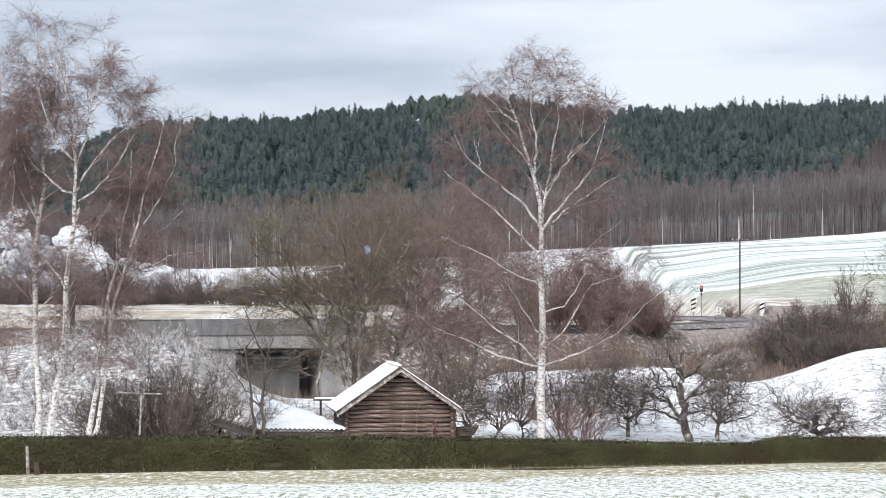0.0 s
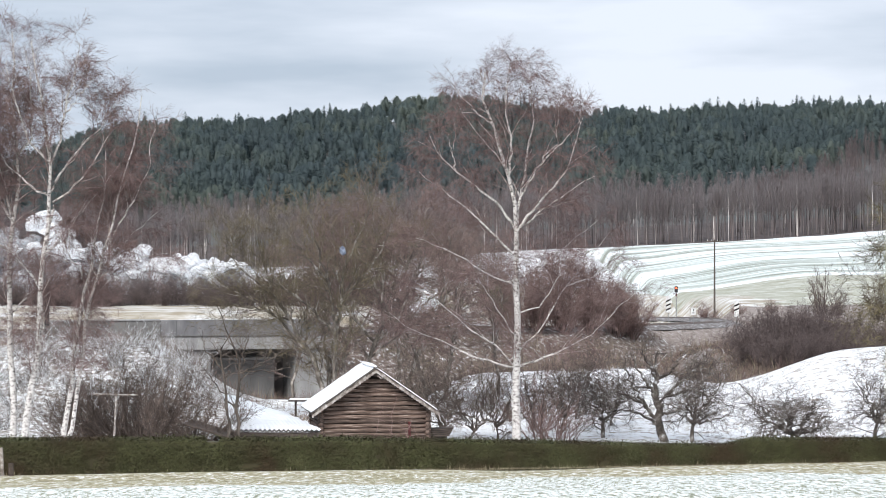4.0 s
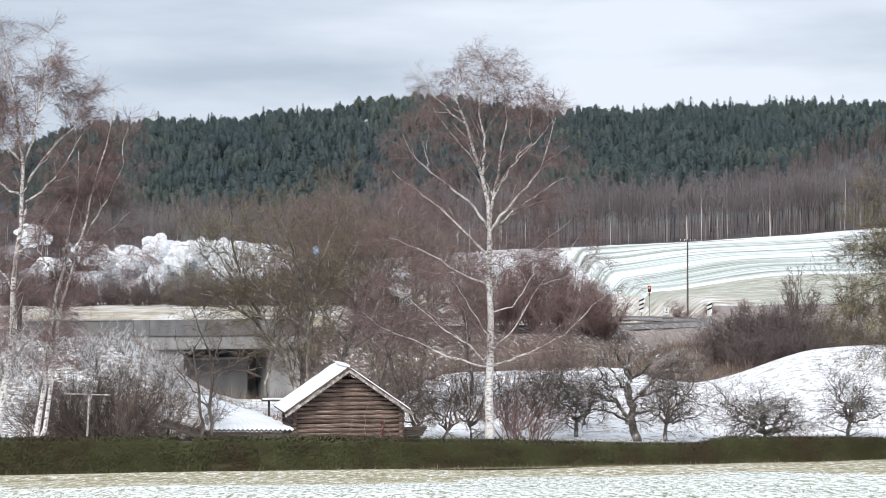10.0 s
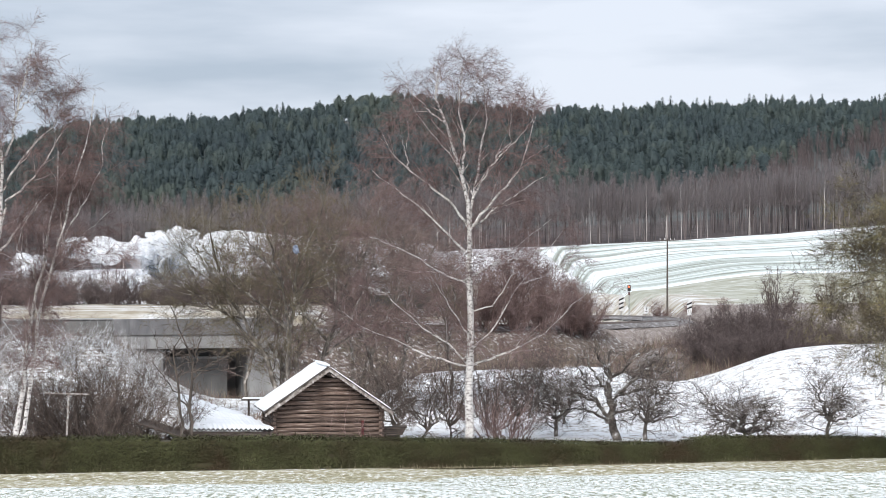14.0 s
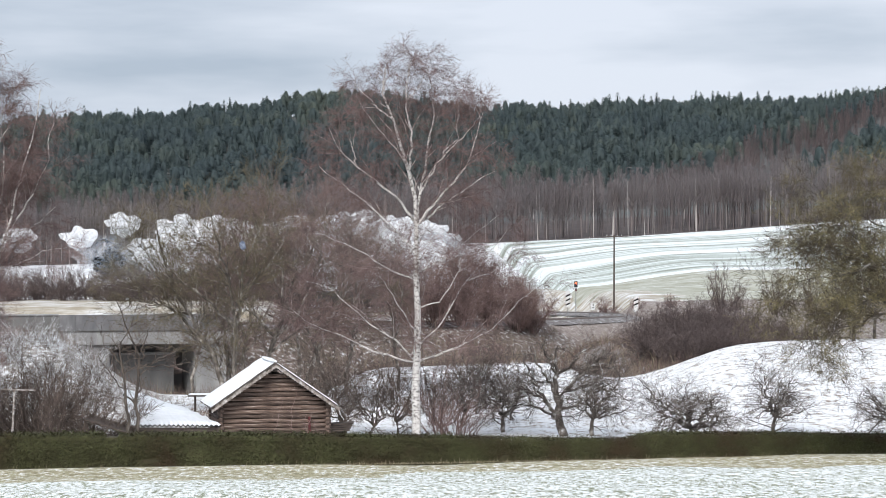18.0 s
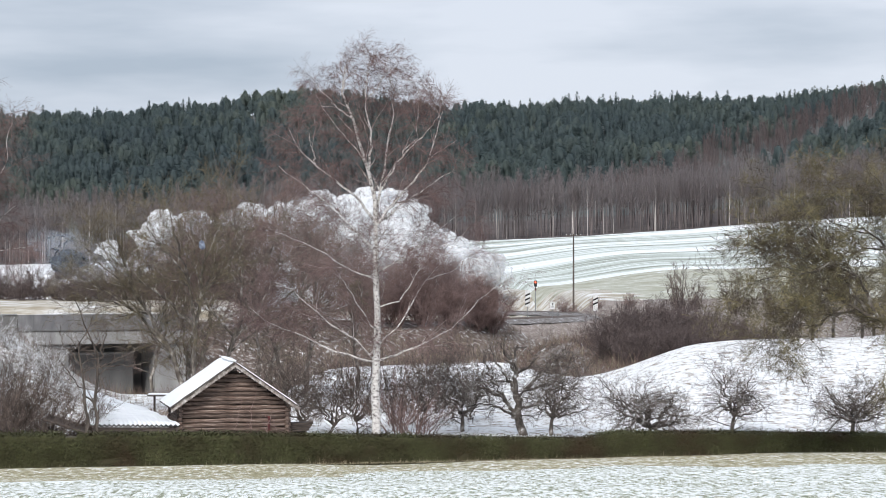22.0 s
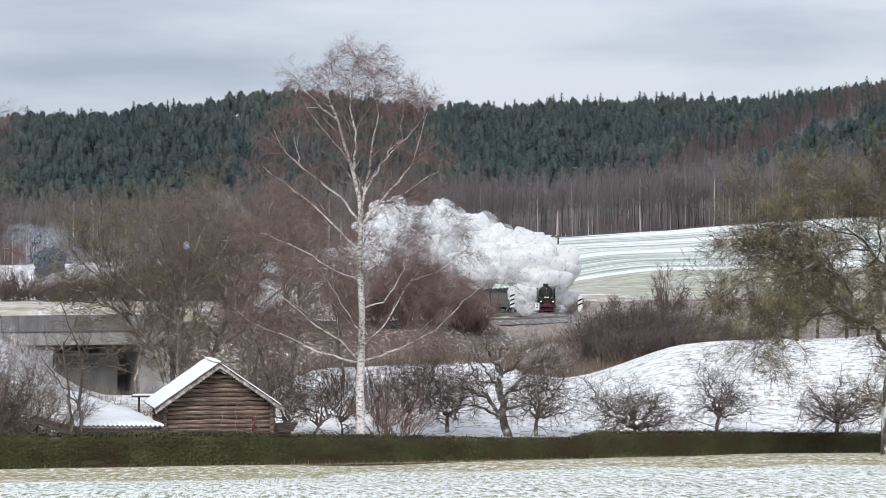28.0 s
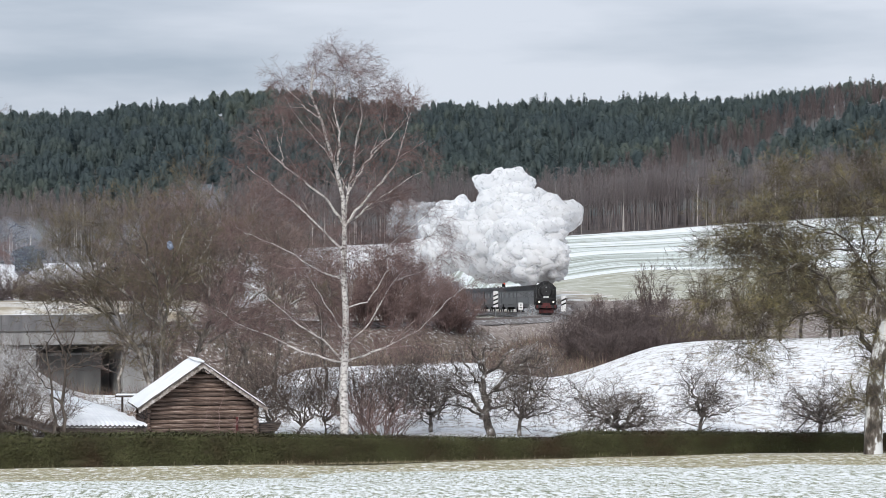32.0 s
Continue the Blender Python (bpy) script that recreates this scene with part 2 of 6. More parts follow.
M_INK = material("black_paint", [(0.4, (0.018, 0.018, 0.018)), (0.6, (0.03, 0.03, 0.03))], 3, 4, rough=0.6)
M_GALV = material("galvanised_grey_steel", [(0.4, (0.22, 0.225, 0.23)), (0.6, (0.36, 0.365, 0.37))], 4, 6, rough=0.5, metal=0.6)
M_PINE = material("dark_pole_timber", [(0.4, (0.06, 0.05, 0.042)), (0.6, (0.12, 0.10, 0.085))], 3, 6, stretch=(3, 3, 0.4), bump=0.3)
M_FIBRE = material("grey_corrugated_sheet", [(0.4, (0.22, 0.22, 0.22)), (0.6, (0.36, 0.36, 0.355))], 3, 7)
M_BLUE = material("blue_plastic", [(0.4, (0.07, 0.085, 0.13)), (0.6, (0.22, 0.26, 0.33))], 3, 3, rough=0.5)


def steam_material(name, colour, alpha, hole, soft_edge=0.12, passing=0.22):
    """Soft white vapour: light passes through it, and it thins out in ragged holes."""
    m = bpy.data.materials.new(name)
    m.use_nodes = True
    n, l = m.node_tree.nodes, m.node_tree.links
    n.clear()
    out, tc, nz, mr = n.new("ShaderNodeOutputMaterial"), n.new("ShaderNodeTexCoord"), n.new("ShaderNodeTexNoise"), n.new("ShaderNodeMapRange")
    dif, tra, gone, m1, m2 = n.new("ShaderNodeBsdfDiffuse"), n.new("ShaderNodeBsdfTranslucent"), n.new("ShaderNodeBsdfTransparent"), n.new("ShaderNodeMixShader"), n.new("ShaderNodeMixShader")
    dif.inputs["Color"].default_value = tra.inputs["Color"].default_value = (*colour, 1)
    nz.inputs["Scale"].default_value, nz.inputs["Detail"].default_value, nz.inputs["Roughness"].default_value = 0.9, 8, 0.65
    mr.inputs["From Min"].default_value, mr.inputs["From Max"].default_value, mr.inputs["To Max"].default_value = hole - soft_edge, hole + soft_edge, alpha
    m1.inputs["Fac"].default_value = passing
    l.new(tc.outputs["Object"], nz.inputs["Vector"])
    l.new(nz.outputs["Fac"], mr.inputs["Value"])
    l.new(dif.outputs["BSDF"], m1.inputs[1])
    l.new(tra.outputs["BSDF"], m1.inputs[2])
    l.new(mr.outputs["Result"], m2.inputs["Fac"])
    l.new(gone.outputs["BSDF"], m2.inputs[1])
    l.new(m1.outputs["Shader"], m2.inputs[2])
    l.new(m2.outputs["Shader"], out.inputs["Surface"])
    return m


def glow(name, colour, strength):
    m = bpy.data.materials.new(name)
    m.use_nodes = True
    b = m.node_tree.nodes["Principled BSDF"]
    b.inputs["Base Color"].default_value = (*colour, 1)
    b.inputs["Emission Color"].default_value, b.inputs["Emission Strength"].default_value = (*colour, 1), strength
    return m


M_STEAM = steam_material("dense_white_steam", (0.98, 0.985, 0.99), 0.82, 0.32, 0.15, 0.6)
M_WISP = steam_material("thin_steam", (0.95, 0.965, 0.98), 0.42, 0.50, 0.22, 0.5)
M_SMOKE = steam_material("thin_bluish_smoke", (0.62, 0.69, 0.79), 0.09, 0.50, 0.22)
M_LAMP = glow("lit_headlamp", (1.0, 0.93, 0.80), 0.7)
M_SIGNALRED = glow("lit_signal_lens", (1.0, 0.10, 0.04), 3.5)


# ---- mesh tools ----
def np_mesh(name, verts, faces, mats):
    """A mesh from arrays; faces is a list of (k-gon array, material index)."""
    me = bpy.data.meshes.new(name)
    verts = np.asarray(verts, np.float32)
    me.vertices.add(len(verts))
    me.vertices.foreach_set("co", verts.ravel())
    loops = np.concatenate([np.asarray(f, np.int32).ravel() for f, _ in faces])
    sizes = np.concatenate([np.full(len(f), np.asarray(f).shape[1], np.int32) for f, _ in faces])
    which = np.concatenate([np.full(len(f), i, np.int32) if np.isscalar(i) else np.asarray(i, np.int32) for f, i in faces])
    me.loops.add(len(loops))
    me.loops.foreach_set("vertex_index", loops)
    me.polygons.add(len(sizes))
    me.polygons.foreach_set("loop_start", np.concatenate([[0], np.cumsum(sizes)[:-1]]).astype(np.int32))
    me.polygons.foreach_set("material_index", which)
    me.polygons.foreach_set("use_smooth", np.ones(len(sizes), bool))
    for m in mats:
        me.materials.append(m)
    me.update(calc_edges=True)
    return me


def faced(V, F, N):
    """Turns each face so that it looks along the normals of its corners."""
    g = np.cross(V[F[:, 1]] - V[F[:, 0]], V[F[:, 2]] - V[F[:, 0]])
    back = (g * N[F].sum(1)).sum(1) < 0
    F = F.copy()
    F[back] = F[back][:, ::-1]
    return F


def child(ob, parent):
    ob.parent = parent
    return ob


def part(name, bm, mat, parent, label="", smooth=False):
    me = bpy.data.meshes.new(name)
    bm.to_mesh(me)
    bm.free()
    me.materials.append(mat)
    if smooth:
        for p in me.polygons:
            p.use_smooth = True
    ob = new(name, me)
    ob.parent = parent
    return tagged(ob, label)


def empty(name, m=None):
    ob = new(name)
    ob.empty_display_size = 0.2
    if m is not None:
        ob.matrix_basis = m
    return ob


def add_box(bm, size, centre, turn=(0, 0, 0), bevel=0.0):
    r = bmesh.ops.create_cube(bm, size=1, matrix=pose(*centre, *turn) @ Matrix.Diagonal((*size, 1)))
    if bevel:
        edges = list({e for v in r["verts"] for e in v.link_edges})
        bmesh.ops.bevel(bm, geom=edges, offset=bevel, segments=1, affect="EDGES")
    return bm


def box(size, centre, turn=(0, 0, 0), bevel=0.0):
    return add_box(bmesh.new(), size, centre, turn, bevel)


def add_tube(bm, a, b, r1, r2=None, sides=12):
    a, b = Vector(a), Vector(b)
    d = b - a
    bmesh.ops.create_cone(bm, cap_ends=True, segments=sides, radius1=r1, radius2=r1 if r2 is None else r2, depth=d.length,
                          matrix=Matrix.Translation((a + b) / 2) @ d.to_track_quat("Z", "Y").to_matrix().to_4x4())
    return bm


def tube(a, b, r1, r2=None, sides=12):
    return add_tube(bmesh.new(), a, b, r1, r2, sides)


def tubes_arrays(branches, sides):
    """Tapered tubes of many branches at once. branches: lists of (x, y, z, r)."""
    groups = {}
    if isinstance(branches, np.ndarray):
        groups[branches.shape[1]] = branches
    else:
        for b in branches:
            groups.setdefault(len(b), []).append(b)
    V, F, base = [], [], 0
    for n, bs in groups.items():
        A = np.array(bs, float)
        P, R = A[..., :3], A[..., 3]
        T = np.gradient(P, axis=1)
        T /= np.linalg.norm(T, axis=2, keepdims=True) + 1e-9
        ref = np.where(np.abs(T[..., 2:3]) > 0.9, np.array([1.0, 0, 0]), np.array([0, 0, 1.0]))
        U = np.cross(T, ref)
        U /= np.linalg.norm(U, axis=2, keepdims=True) + 1e-9
        W = np.cross(T, U)
        turn = np.random.RandomState(len(A)).uniform(0, np.pi, (len(A), 1, 1))
        ang = turn + (np.arange(sides) * 2 * np.pi / sides)[None, None]
        ring = P[:, :, None] + R[:, :, None, None] * (U[:, :, None] * np.cos(ang)[..., None] + W[:, :, None] * np.sin(ang)[..., None])
        V.append(ring.reshape(-1, 3))
        if sides == 2:
            i = base + np.arange(len(bs))[:, None] * n * 2 + np.arange(n - 1)[None, :] * 2
            F.append(np.stack([i, i + 1, i + 3, i + 2], -1).reshape(-1, 4))
            base += len(bs) * n * 2
            continue
        i = base + np.arange(len(bs))[:, None, None] * n * sides + np.arange(n - 1)[None, :, None] * sides + np.arange(sides)[None, None, :]
        j = base + np.arange(len(bs))[:, None, None] * n * sides + np.arange(n - 1)[None, :, None] * sides + ((np.arange(sides) + 1) % sides)[None, None, :]
        F.append(np.stack([i, j, j + sides, i + sides], -1).reshape(-1, 4))
        base += len(bs) * n * sides
    return np.concatenate(V), np.concatenate(F)


def resampled(s, n=13):
    """A branch brought to n nodes."""
    A = np.array(s, float)
    acc = np.concatenate([[0], np.cumsum(np.linalg.norm(np.diff(A[:, :3], axis=0), axis=1))])
    t = np.linspace(0, acc[-1], n)
    return np.stack([np.interp(t, acc, A[:, k]) for k in range(4)], 1)


def unit(v):
    return v / (np.linalg.norm(v, axis=-1, keepdims=True) + 1e-9)


def grow(rng, stems, spec):
    """Grows branches on the given stems (lists of (x, y, z, r)) level by level. spec: one dict a level. Returns the branches of each level."""
    g = np.random.RandomState(rng.randrange(1 << 30))
    par = np.stack([resampled(s) for s in stems])
    levels = [stems]
    for sp in spec:
        K = par.shape[1]
        ln = np.linalg.norm(np.diff(par[..., :3], axis=1), axis=2).sum(1)
        i0 = np.repeat(np.arange(len(par)), np.maximum(1, (sp["per"] * ln + g.rand(len(par))).astype(int)))
        m = len(i0)
        f = sp["from"] + (1 - sp["from"]) * g.rand(m) ** sp.get("pow", 1.0)
        k = np.minimum((f * (K - 1)).astype(int), K - 2)
        u = (f * (K - 1) - k)[:, None]
        a, b = par[i0, k], par[i0, k + 1]
        p, d0 = a[:, :3] + (b - a)[:, :3] * u, unit(b[:, :3] - a[:, :3])
        r0 = (a + (b - a) * u)[:, 3]
        side = g.normal(size=(m, 3))
        side = unit(side - (side * d0).sum(1, keepdims=True) * d0)
        ang = np.radians(g.uniform(*sp["angle"], m))[:, None]
        d = d0 * np.cos(ang) + side * np.sin(ang)
        d[:, 2] = np.maximum(d[:, 2], sp.get("minz", -1))
        ll = (sp["len"] * g.uniform(0.6, 1.3, m) * (1 - sp.get("fade", 0.25) * f))[:, None]
        r = np.clip(r0 * sp.get("thin", 0.6), sp.get("rmin", 0), sp["rmax"])
        n, nodes = sp["seg"], [np.concatenate([p, r[:, None]], 1)]
        for j in range(n):
            d = d + g.normal(size=(m, 3)) * (sp["wiggle"] * np.array([1, 1, 0.7]))
            d[:, 2] += sp["lift"]
            d = unit(d)
            p = p + d * ll / n
            nodes.append(np.concatenate([p, (r * (1 - sp.get("taper", 0.86) * (j + 1) / n) + 0.0008)[:, None]], 1))
        par = np.stack(nodes, 1)
        levels.append(par)
    return levels


def tree(name, rng, stems, spec, where, bark, twig, label, category="tree", limb_levels=2, sides=6, group="", many=False):
    """A tree: trunk and limbs, branchwork and a crown of fine twigs, as parts under one thing."""
    levels = grow(rng, stems, spec)
    root = empty(name, where)
    if len(stems) <= 16:
        for i, st in enumerate(stems):
            V, F = tubes_arrays([st], sides)
            kind = "stem" if many else "limb" if i else "trunk"
            child(new(kind, np_mesh(kind, V, [(F, 0)], [bark])), root)
        if limb_levels > 1:
            V, F = tubes_arrays(levels[1], max(4, sides - 2))
            tagged(child(new("branchwork", np_mesh("branchwork", V, [(F, 0)], [bark])), root), kind="stuff")
    else:
        V, F = tubes_arrays([b for lv in levels[:limb_levels] for b in lv], sides)
        child(new("trunk", np_mesh("trunk", V, [(F, 0)], [bark])), root)
    V, F = tubes_arrays(levels[-1], 2)
    for lv in levels[limb_levels:-1]:
        V2, F2 = tubes_arrays(lv, 3)
        V, F = np.concatenate([V, V2]), np.concatenate([F, F2 + len(V)])
    child(new("crown", np_mesh("crown", V, [(F, 0)], [twig])), root)
    return tagged(root, label, category, group)


def stem(rng, pts, r, n=10, wiggle=0.03):
    """A stem through the given points, resampled, with a tapering radius."""
    A = resampled([(*p, 0) for p in pts], n + 1)
    out = []
    for i, (x, y, z, _) in enumerate(A):
        w = wiggle if 0 < i else 0
        out.append((x + rng.gauss(0, w), y + rng.gauss(0, w), z + rng.gauss(0, w * 0.5), r * (1 - 0.88 * i / n) + 0.004))
    return out


def scaffold(rng, limbs, wiggle=0.04, depth=0.55, trim=1.0):
    """Trunk and limbs from (radius, (x, z) points); each limb springs from the wood already there and leans out of the plane."""
    st = []
    for r, pts in limbs:
        y, lean = 0.0, rng.uniform(-depth, depth)
        x0, z0 = pts[0]
        if st:
            q = min((q for s in st for q in s), key=lambda q: (q[0] - x0) ** 2 + (q[2] - z0) ** 2)
            x0, y, z0, r = q[0], q[1], q[2], min(r * trim, q[3] * 0.8)
        else:
            lean = 0.0
        st.append(stem(rng, [(x0, y, z0)] + [(x, y + lean * math.hypot(x - x0, 0.6 * (z - z0)), z) for x, z in pts[1:]], r, 14, wiggle))
    return st


def smooth(a, b, x):
    t = np.clip((np.asarray(x, float) - a) / (b - a), 0, 1)
    return t * t * (3 - 2 * t)


# ---- railway line ----
NODES = [(-420, 920, -14.0), (-260, 870, -13.1), (-160, 820, -12.3), (-90, 765, -11.4), (-43, 697, -10.3), (-20, 656, -9.6), (2, 610, -8.6), (18, 535, -7.0), (29.5, 480, -5.7), (34.2, 415, -4.1),
         (32.0, 360, -2.9), (27, 328, -2.3), (12, 296, -1.75), (-12, 272, -1.25), (-45, 256, -1.0), (-95, 246, -0.7), (-170, 240, -0.3), (-300, 236, 0.2)]


def spline(nodes, per=14):
    P = np.array(nodes, float)
    out = []
    for i in range(len(P) - 1):
        a, b, c, d = P[max(i - 1, 0)], P[i], P[i + 1], P[min(i + 2, len(P) - 1)]
        for u in np.arange(per) / per:
            out.append(0.5 * (2 * b + (c - a) * u + (2 * a - 5 * b + 4 * c - d) * u * u + (3 * b - a - 3 * c + d) * u ** 3))
    return np.array(out + [P[-1]])


LINE = spline(NODES)
ARC = np.concatenate([[0], np.cumsum(np.linalg.norm(np.diff(LINE, axis=0), axis=1))])


def on_line(s):
    """The place and heading of the track at arc length s."""
    p = np.array([np.interp(s, ARC, LINE[:, k]) for k in range(3)])
    e = np.array([np.interp(s + 2, ARC, LINE[:, k]) for k in range(3)]) - np.array([np.interp(s - 2, ARC, LINE[:, k]) for k in range(3)])
    return p, e / np.linalg.norm(e)


# ---- terrain ----
def hedge_line(x):
    return 86 + 0.33 * (np.clip(x, -60, 60) + 16)


EDGE_Q = [-0.60, -0.145, -0.06, 0.014, 0.056, 0.088, 0.13, 0.165, 0.215, 0.6]
EDGE_Z = [-6, -2, 0.0, 5.2, 6.7, 8.05, 10.5, 13.2, 15.5, 22]
RIDGE_Q = [-0.60, -0.26, -0.190, -0.170, -0.155, -0.144, -0.123, -0.102, -0.081, -0.064, -0.047, -0.030, -0.018, -0.007, 0.024, 0.037, 0.045, 0.067, 0.088, 0.109, 0.130, 0.165, 0.181, 0.202, 0.22, 0.6]
RIDGE_Z = [-10, 8, 37, 49, 59, 66, 70, 72, 71, 75, 78, 84, 85, 84.5, 79, 74.5, 77.5, 76.5, 79.5, 79.5, 81, 81.5, 85.5, 90.5, 93.5, 112]


def ground(x, y):
    x, y = np.asarray(x, float), np.asarray(y, float)
    q = x / np.maximum(y, 30)
    d = y - hedge_line(x)
    z = 5.4 - 0.065 * y + 0.0117 * x
    # ground behind the hedge: a flat orchard, a knoll, then the valley
    right = smooth(2, 12, x)
    plat = -1.05 + 0.35 * right + 0.03 * np.clip(x - 18, -8, 40) * right
    plat = plat + 1.85 * smooth(13.0, 20.5, x * 150 / np.maximum(y, 60)) * smooth(112, 146, y) + 0.10 * np.sin(x * 0.55 + y * 0.13) * np.sin(y * 0.21) * right
    xm = x * 135 / np.maximum(y, 60)
    plat = plat + 3.3 * smooth(-10.8, -17.4, xm) * (1 - 0.2 * smooth(-20, -27, xm)) * smooth(116, 133, y)
    z = z + (plat - z) * smooth(0.5, 8, d)
    brink = 140 + 30 * smooth(-4, 0, x) * (1 - smooth(9, 14, x)) + 12 * smooth(0, 14, x)
    floor = -8.2 + 4.4 * smooth(15, 24, x)
    z = z + (floor - z) * smooth(0, 40, y - brink)
    # far side of the valley
    far_r = np.interp(y, [290, 340, 400, 432, 490, 560], [-7.5, -4.8, -3.3, -2.4, -1.3, -0.2])
    low = np.minimum(far_r, np.interp(y, LINE[:140, 1][::-1], LINE[:140, 2][::-1]) + 3.2)
    far_r = low + (far_r - low) * smooth(34, 75, x)
    far_l = np.interp(y, [290, 345, 420, 500, 590, 700, 800], [-8.5, -6.0, -6.5, -8.0, -9.8, -11.0, -12.0])
    past = y - np.interp(x, LINE[:140, 0][np.argsort(LINE[:140, 0])], LINE[:140, 1][np.argsort(LINE[:140, 0])])
    side = np.maximum(smooth(0, 16, past) * (x < 36), smooth(34, 42, x))
    far = far_l + (far_r - far_l) * side
    shelf = smooth(-6, -14, x) * smooth(283, 296, y) * (1 - smooth(340, 362, y))
    far = far + (-0.55 - far) * shelf
    z = z + (far - z) * smooth(283, 312, y)
    edge = np.interp(q, EDGE_Q, EDGE_Z)
    rise_r = smooth(430, 600, y) * 0.12 + np.clip((y - 560) / 340, 0, 1) * 0.88
    ramp = rise_r * side
    z = np.where(y > 430, z + (edge - z) * ramp, z)
    z = z + (edge - z) * smooth(860, 904, y)
    ridge = np.interp(q, RIDGE_Q, RIDGE_Z)
    u = np.clip((y - 905) / 745, 0, 1)
    hill = edge + (ridge - edge) * (0.62 * u + 0.38 * smooth(0, 1, u)) - 0.05 * np.clip(y - 1650, 0, 900)
    z = np.where(y > 905, hill, z)
    return z


def track_gap(x, y):
    """Distance to the track and its height there."""
    best, zt = np.full(x.shape, 1e9), np.zeros(x.shape)
    near = (y > 180) & (y < 960)
    xs, ys = x[near], y[near]
    b, zz = np.full(xs.shape, 1e9), np.zeros(xs.shape)
    for p in LINE:
        dd = np.hypot(xs - p[0], ys - p[1])
        m = dd < b
        b[m], zz[m] = dd[m], p[2]
    best[near], zt[near] = b, zz
    return best, zt


GX = np.unique(np.concatenate([np.arange(-44, 44.1, 0.9), 44 + np.cumsum(0.9 * 1.055 ** np.arange(1, 92)), -44 - np.cumsum(0.9 * 1.055 ** np.arange(1, 92))]))
GY = np.unique(np.concatenate([np.arange(-160, 36, 14), np.arange(40, 215, 1.1), 215 + np.cumsum(1.2 * 1.0125 ** np.arange(1, 275))]))
GX, GY = GX[np.abs(GX) < 1900], GY[GY < 2700]
XX, YY = np.meshgrid(GX, GY)
GAP, GAPZ = track_gap(XX, YY)


def graded(z, gap, zt, x):
    hi = zt - 0.55 + np.maximum(gap - 4.5, 0) / 1.0
    lo = zt - 0.55 - np.maximum(gap - 3.2, 0) / 1.5
    span = smooth(-31.5, -27.0, x) * (1 - smooth(-18.0, -14.5, x)) * (zt > -1.6)
    lo, hi = lo - 8 * span, hi - 7.4 * span * (gap < 9)
    return np.where(gap < 120, np.clip(z, lo, np.maximum(lo, hi)), z)


ZZ = graded(ground(XX, YY), GAP, GAPZ, XX)
for s, amp in ((9.0, 0.10), (3.1, 0.045)):
    ZZ += amp * np.sin(XX / s * 1.7 + 2.1 * np.sin(YY / s)) * np.sin(YY / s * 1.3 + 1.7 * np.sin(XX / s * 0.7))


def height(x, y):
    """The ground's height under a thing."""
    a, b = np.array([float(x)]), np.array([float(y)])
    return float(graded(ground(a, b), *track_gap(a, b), a)[0])


idx = np.arange(XX.size).reshape(XX.shape)
quads = np.stack([idx[:-1, :-1], idx[:-1, 1:], idx[1:, 1:], idx[1:, :-1]], -1).reshape(-1, 4)
cx = ((XX[:-1, :-1] + XX[1:, 1:]) / 2).ravel()
cy = ((YY[:-1, :-1] + YY[1:, 1:]) / 2).ravel()
cz = ((ZZ[:-1, :-1] + ZZ[1:, 1:]) / 2).ravel()
zone = np.zeros(len(cx), np.int32)
dist = cy - hedge_line(cx)
zone[dist > -16 + 2.5 * np.sin(cx * 0.21 + 1) + 1.5 * np.sin(cx * 0.9)] = 6
zone[dist > 0.4] = 1
zone[(dist > 0) & ((cz < -2.0) | (cy > 185))] = 2
zone[(cy > 285) & (cx < -5) & (cy < 362) & (cz > -3)] = 7
qn = cx / cy + 0.004 * np.sin(cy * 0.21 + 2 * np.sin(cx * 0.4)) + 0.002 * np.sin(cy * 0.9)
zone[(cy > 432) & (cy <= 560) & (qn > 0.046)] = 3
zone[(cy > 560) & (cy <= 905)] = 4
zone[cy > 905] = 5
zone[(cy > 905) & (cy < 1010)] = 9
gap_c = ((GAP[:-1, :-1] + GAP[1:, 1:]) / 2).ravel()
zone[(gap_c < 32) & (cx < -18) & (cy < 262) & (cy > 190)] = 8
zone[(cy > 345) & (cy < 905) & (qn < 0.044)] = 1
zone[(gap_c < 14) & (cy > 300) & (cy < 432) & (cx > 0)] = 8
zone[(gap_c < 15 + 3 * np.sin(cy * 0.3)) & (cy >= 425) & (cy < 760) & (cx > -10)] = 7
zone[(cx * 135 / cy < -10.4) & (cy > 110) & (cy < 150)] = 10
land = new("ground", np_mesh("ground", np.stack([XX, YY, ZZ], -1).reshape(-1, 3), [(quads, zone)], [M_FIELD, M_MEADOW, M_VALLEY, M_GRASS, M_SLOPE, M_FLOOR, M_VERGEGRASS, M_HAY, M_BANK, M_LITTER, M_MOUND]))
tagged(land, "snow-dusted fields and meadows falling to a brushy valley", "ground", kind="structure")


# ---- track ----
def ribbon(name, mat, profile, s0, s1, step, label, kind):
    """A strip along the line with the given (across, up) profile."""
    S = np.arange(s0, s1, step)
    V = []
    for s in S:
        p, e = on_line(s)
        n = np.array([e[1], -e[0], 0]) / math.hypot(e[0], e[1])
        V += [p + n * a + np.array([0, 0, b]) for a, b in profile]
    k, n = len(profile), len(S)
    i = (np.arange(n - 1)[:, None] * k + np.arange(k - 1)[None]).ravel()
    return tagged(new(name, np_mesh(name, V, [(np.stack([i, i + 1, i + 1 + k, i + k], 1), 0)], [mat])), label, "railway", kind=kind)


ribbon("track_bed", M_BALLAST, [(-3.2, -0.62), (-1.9, -0.16), (1.9, -0.16), (3.2, -0.62)], 20, ARC[-1] - 5, 3, "grey ballast bed of the single-track line", "structure")
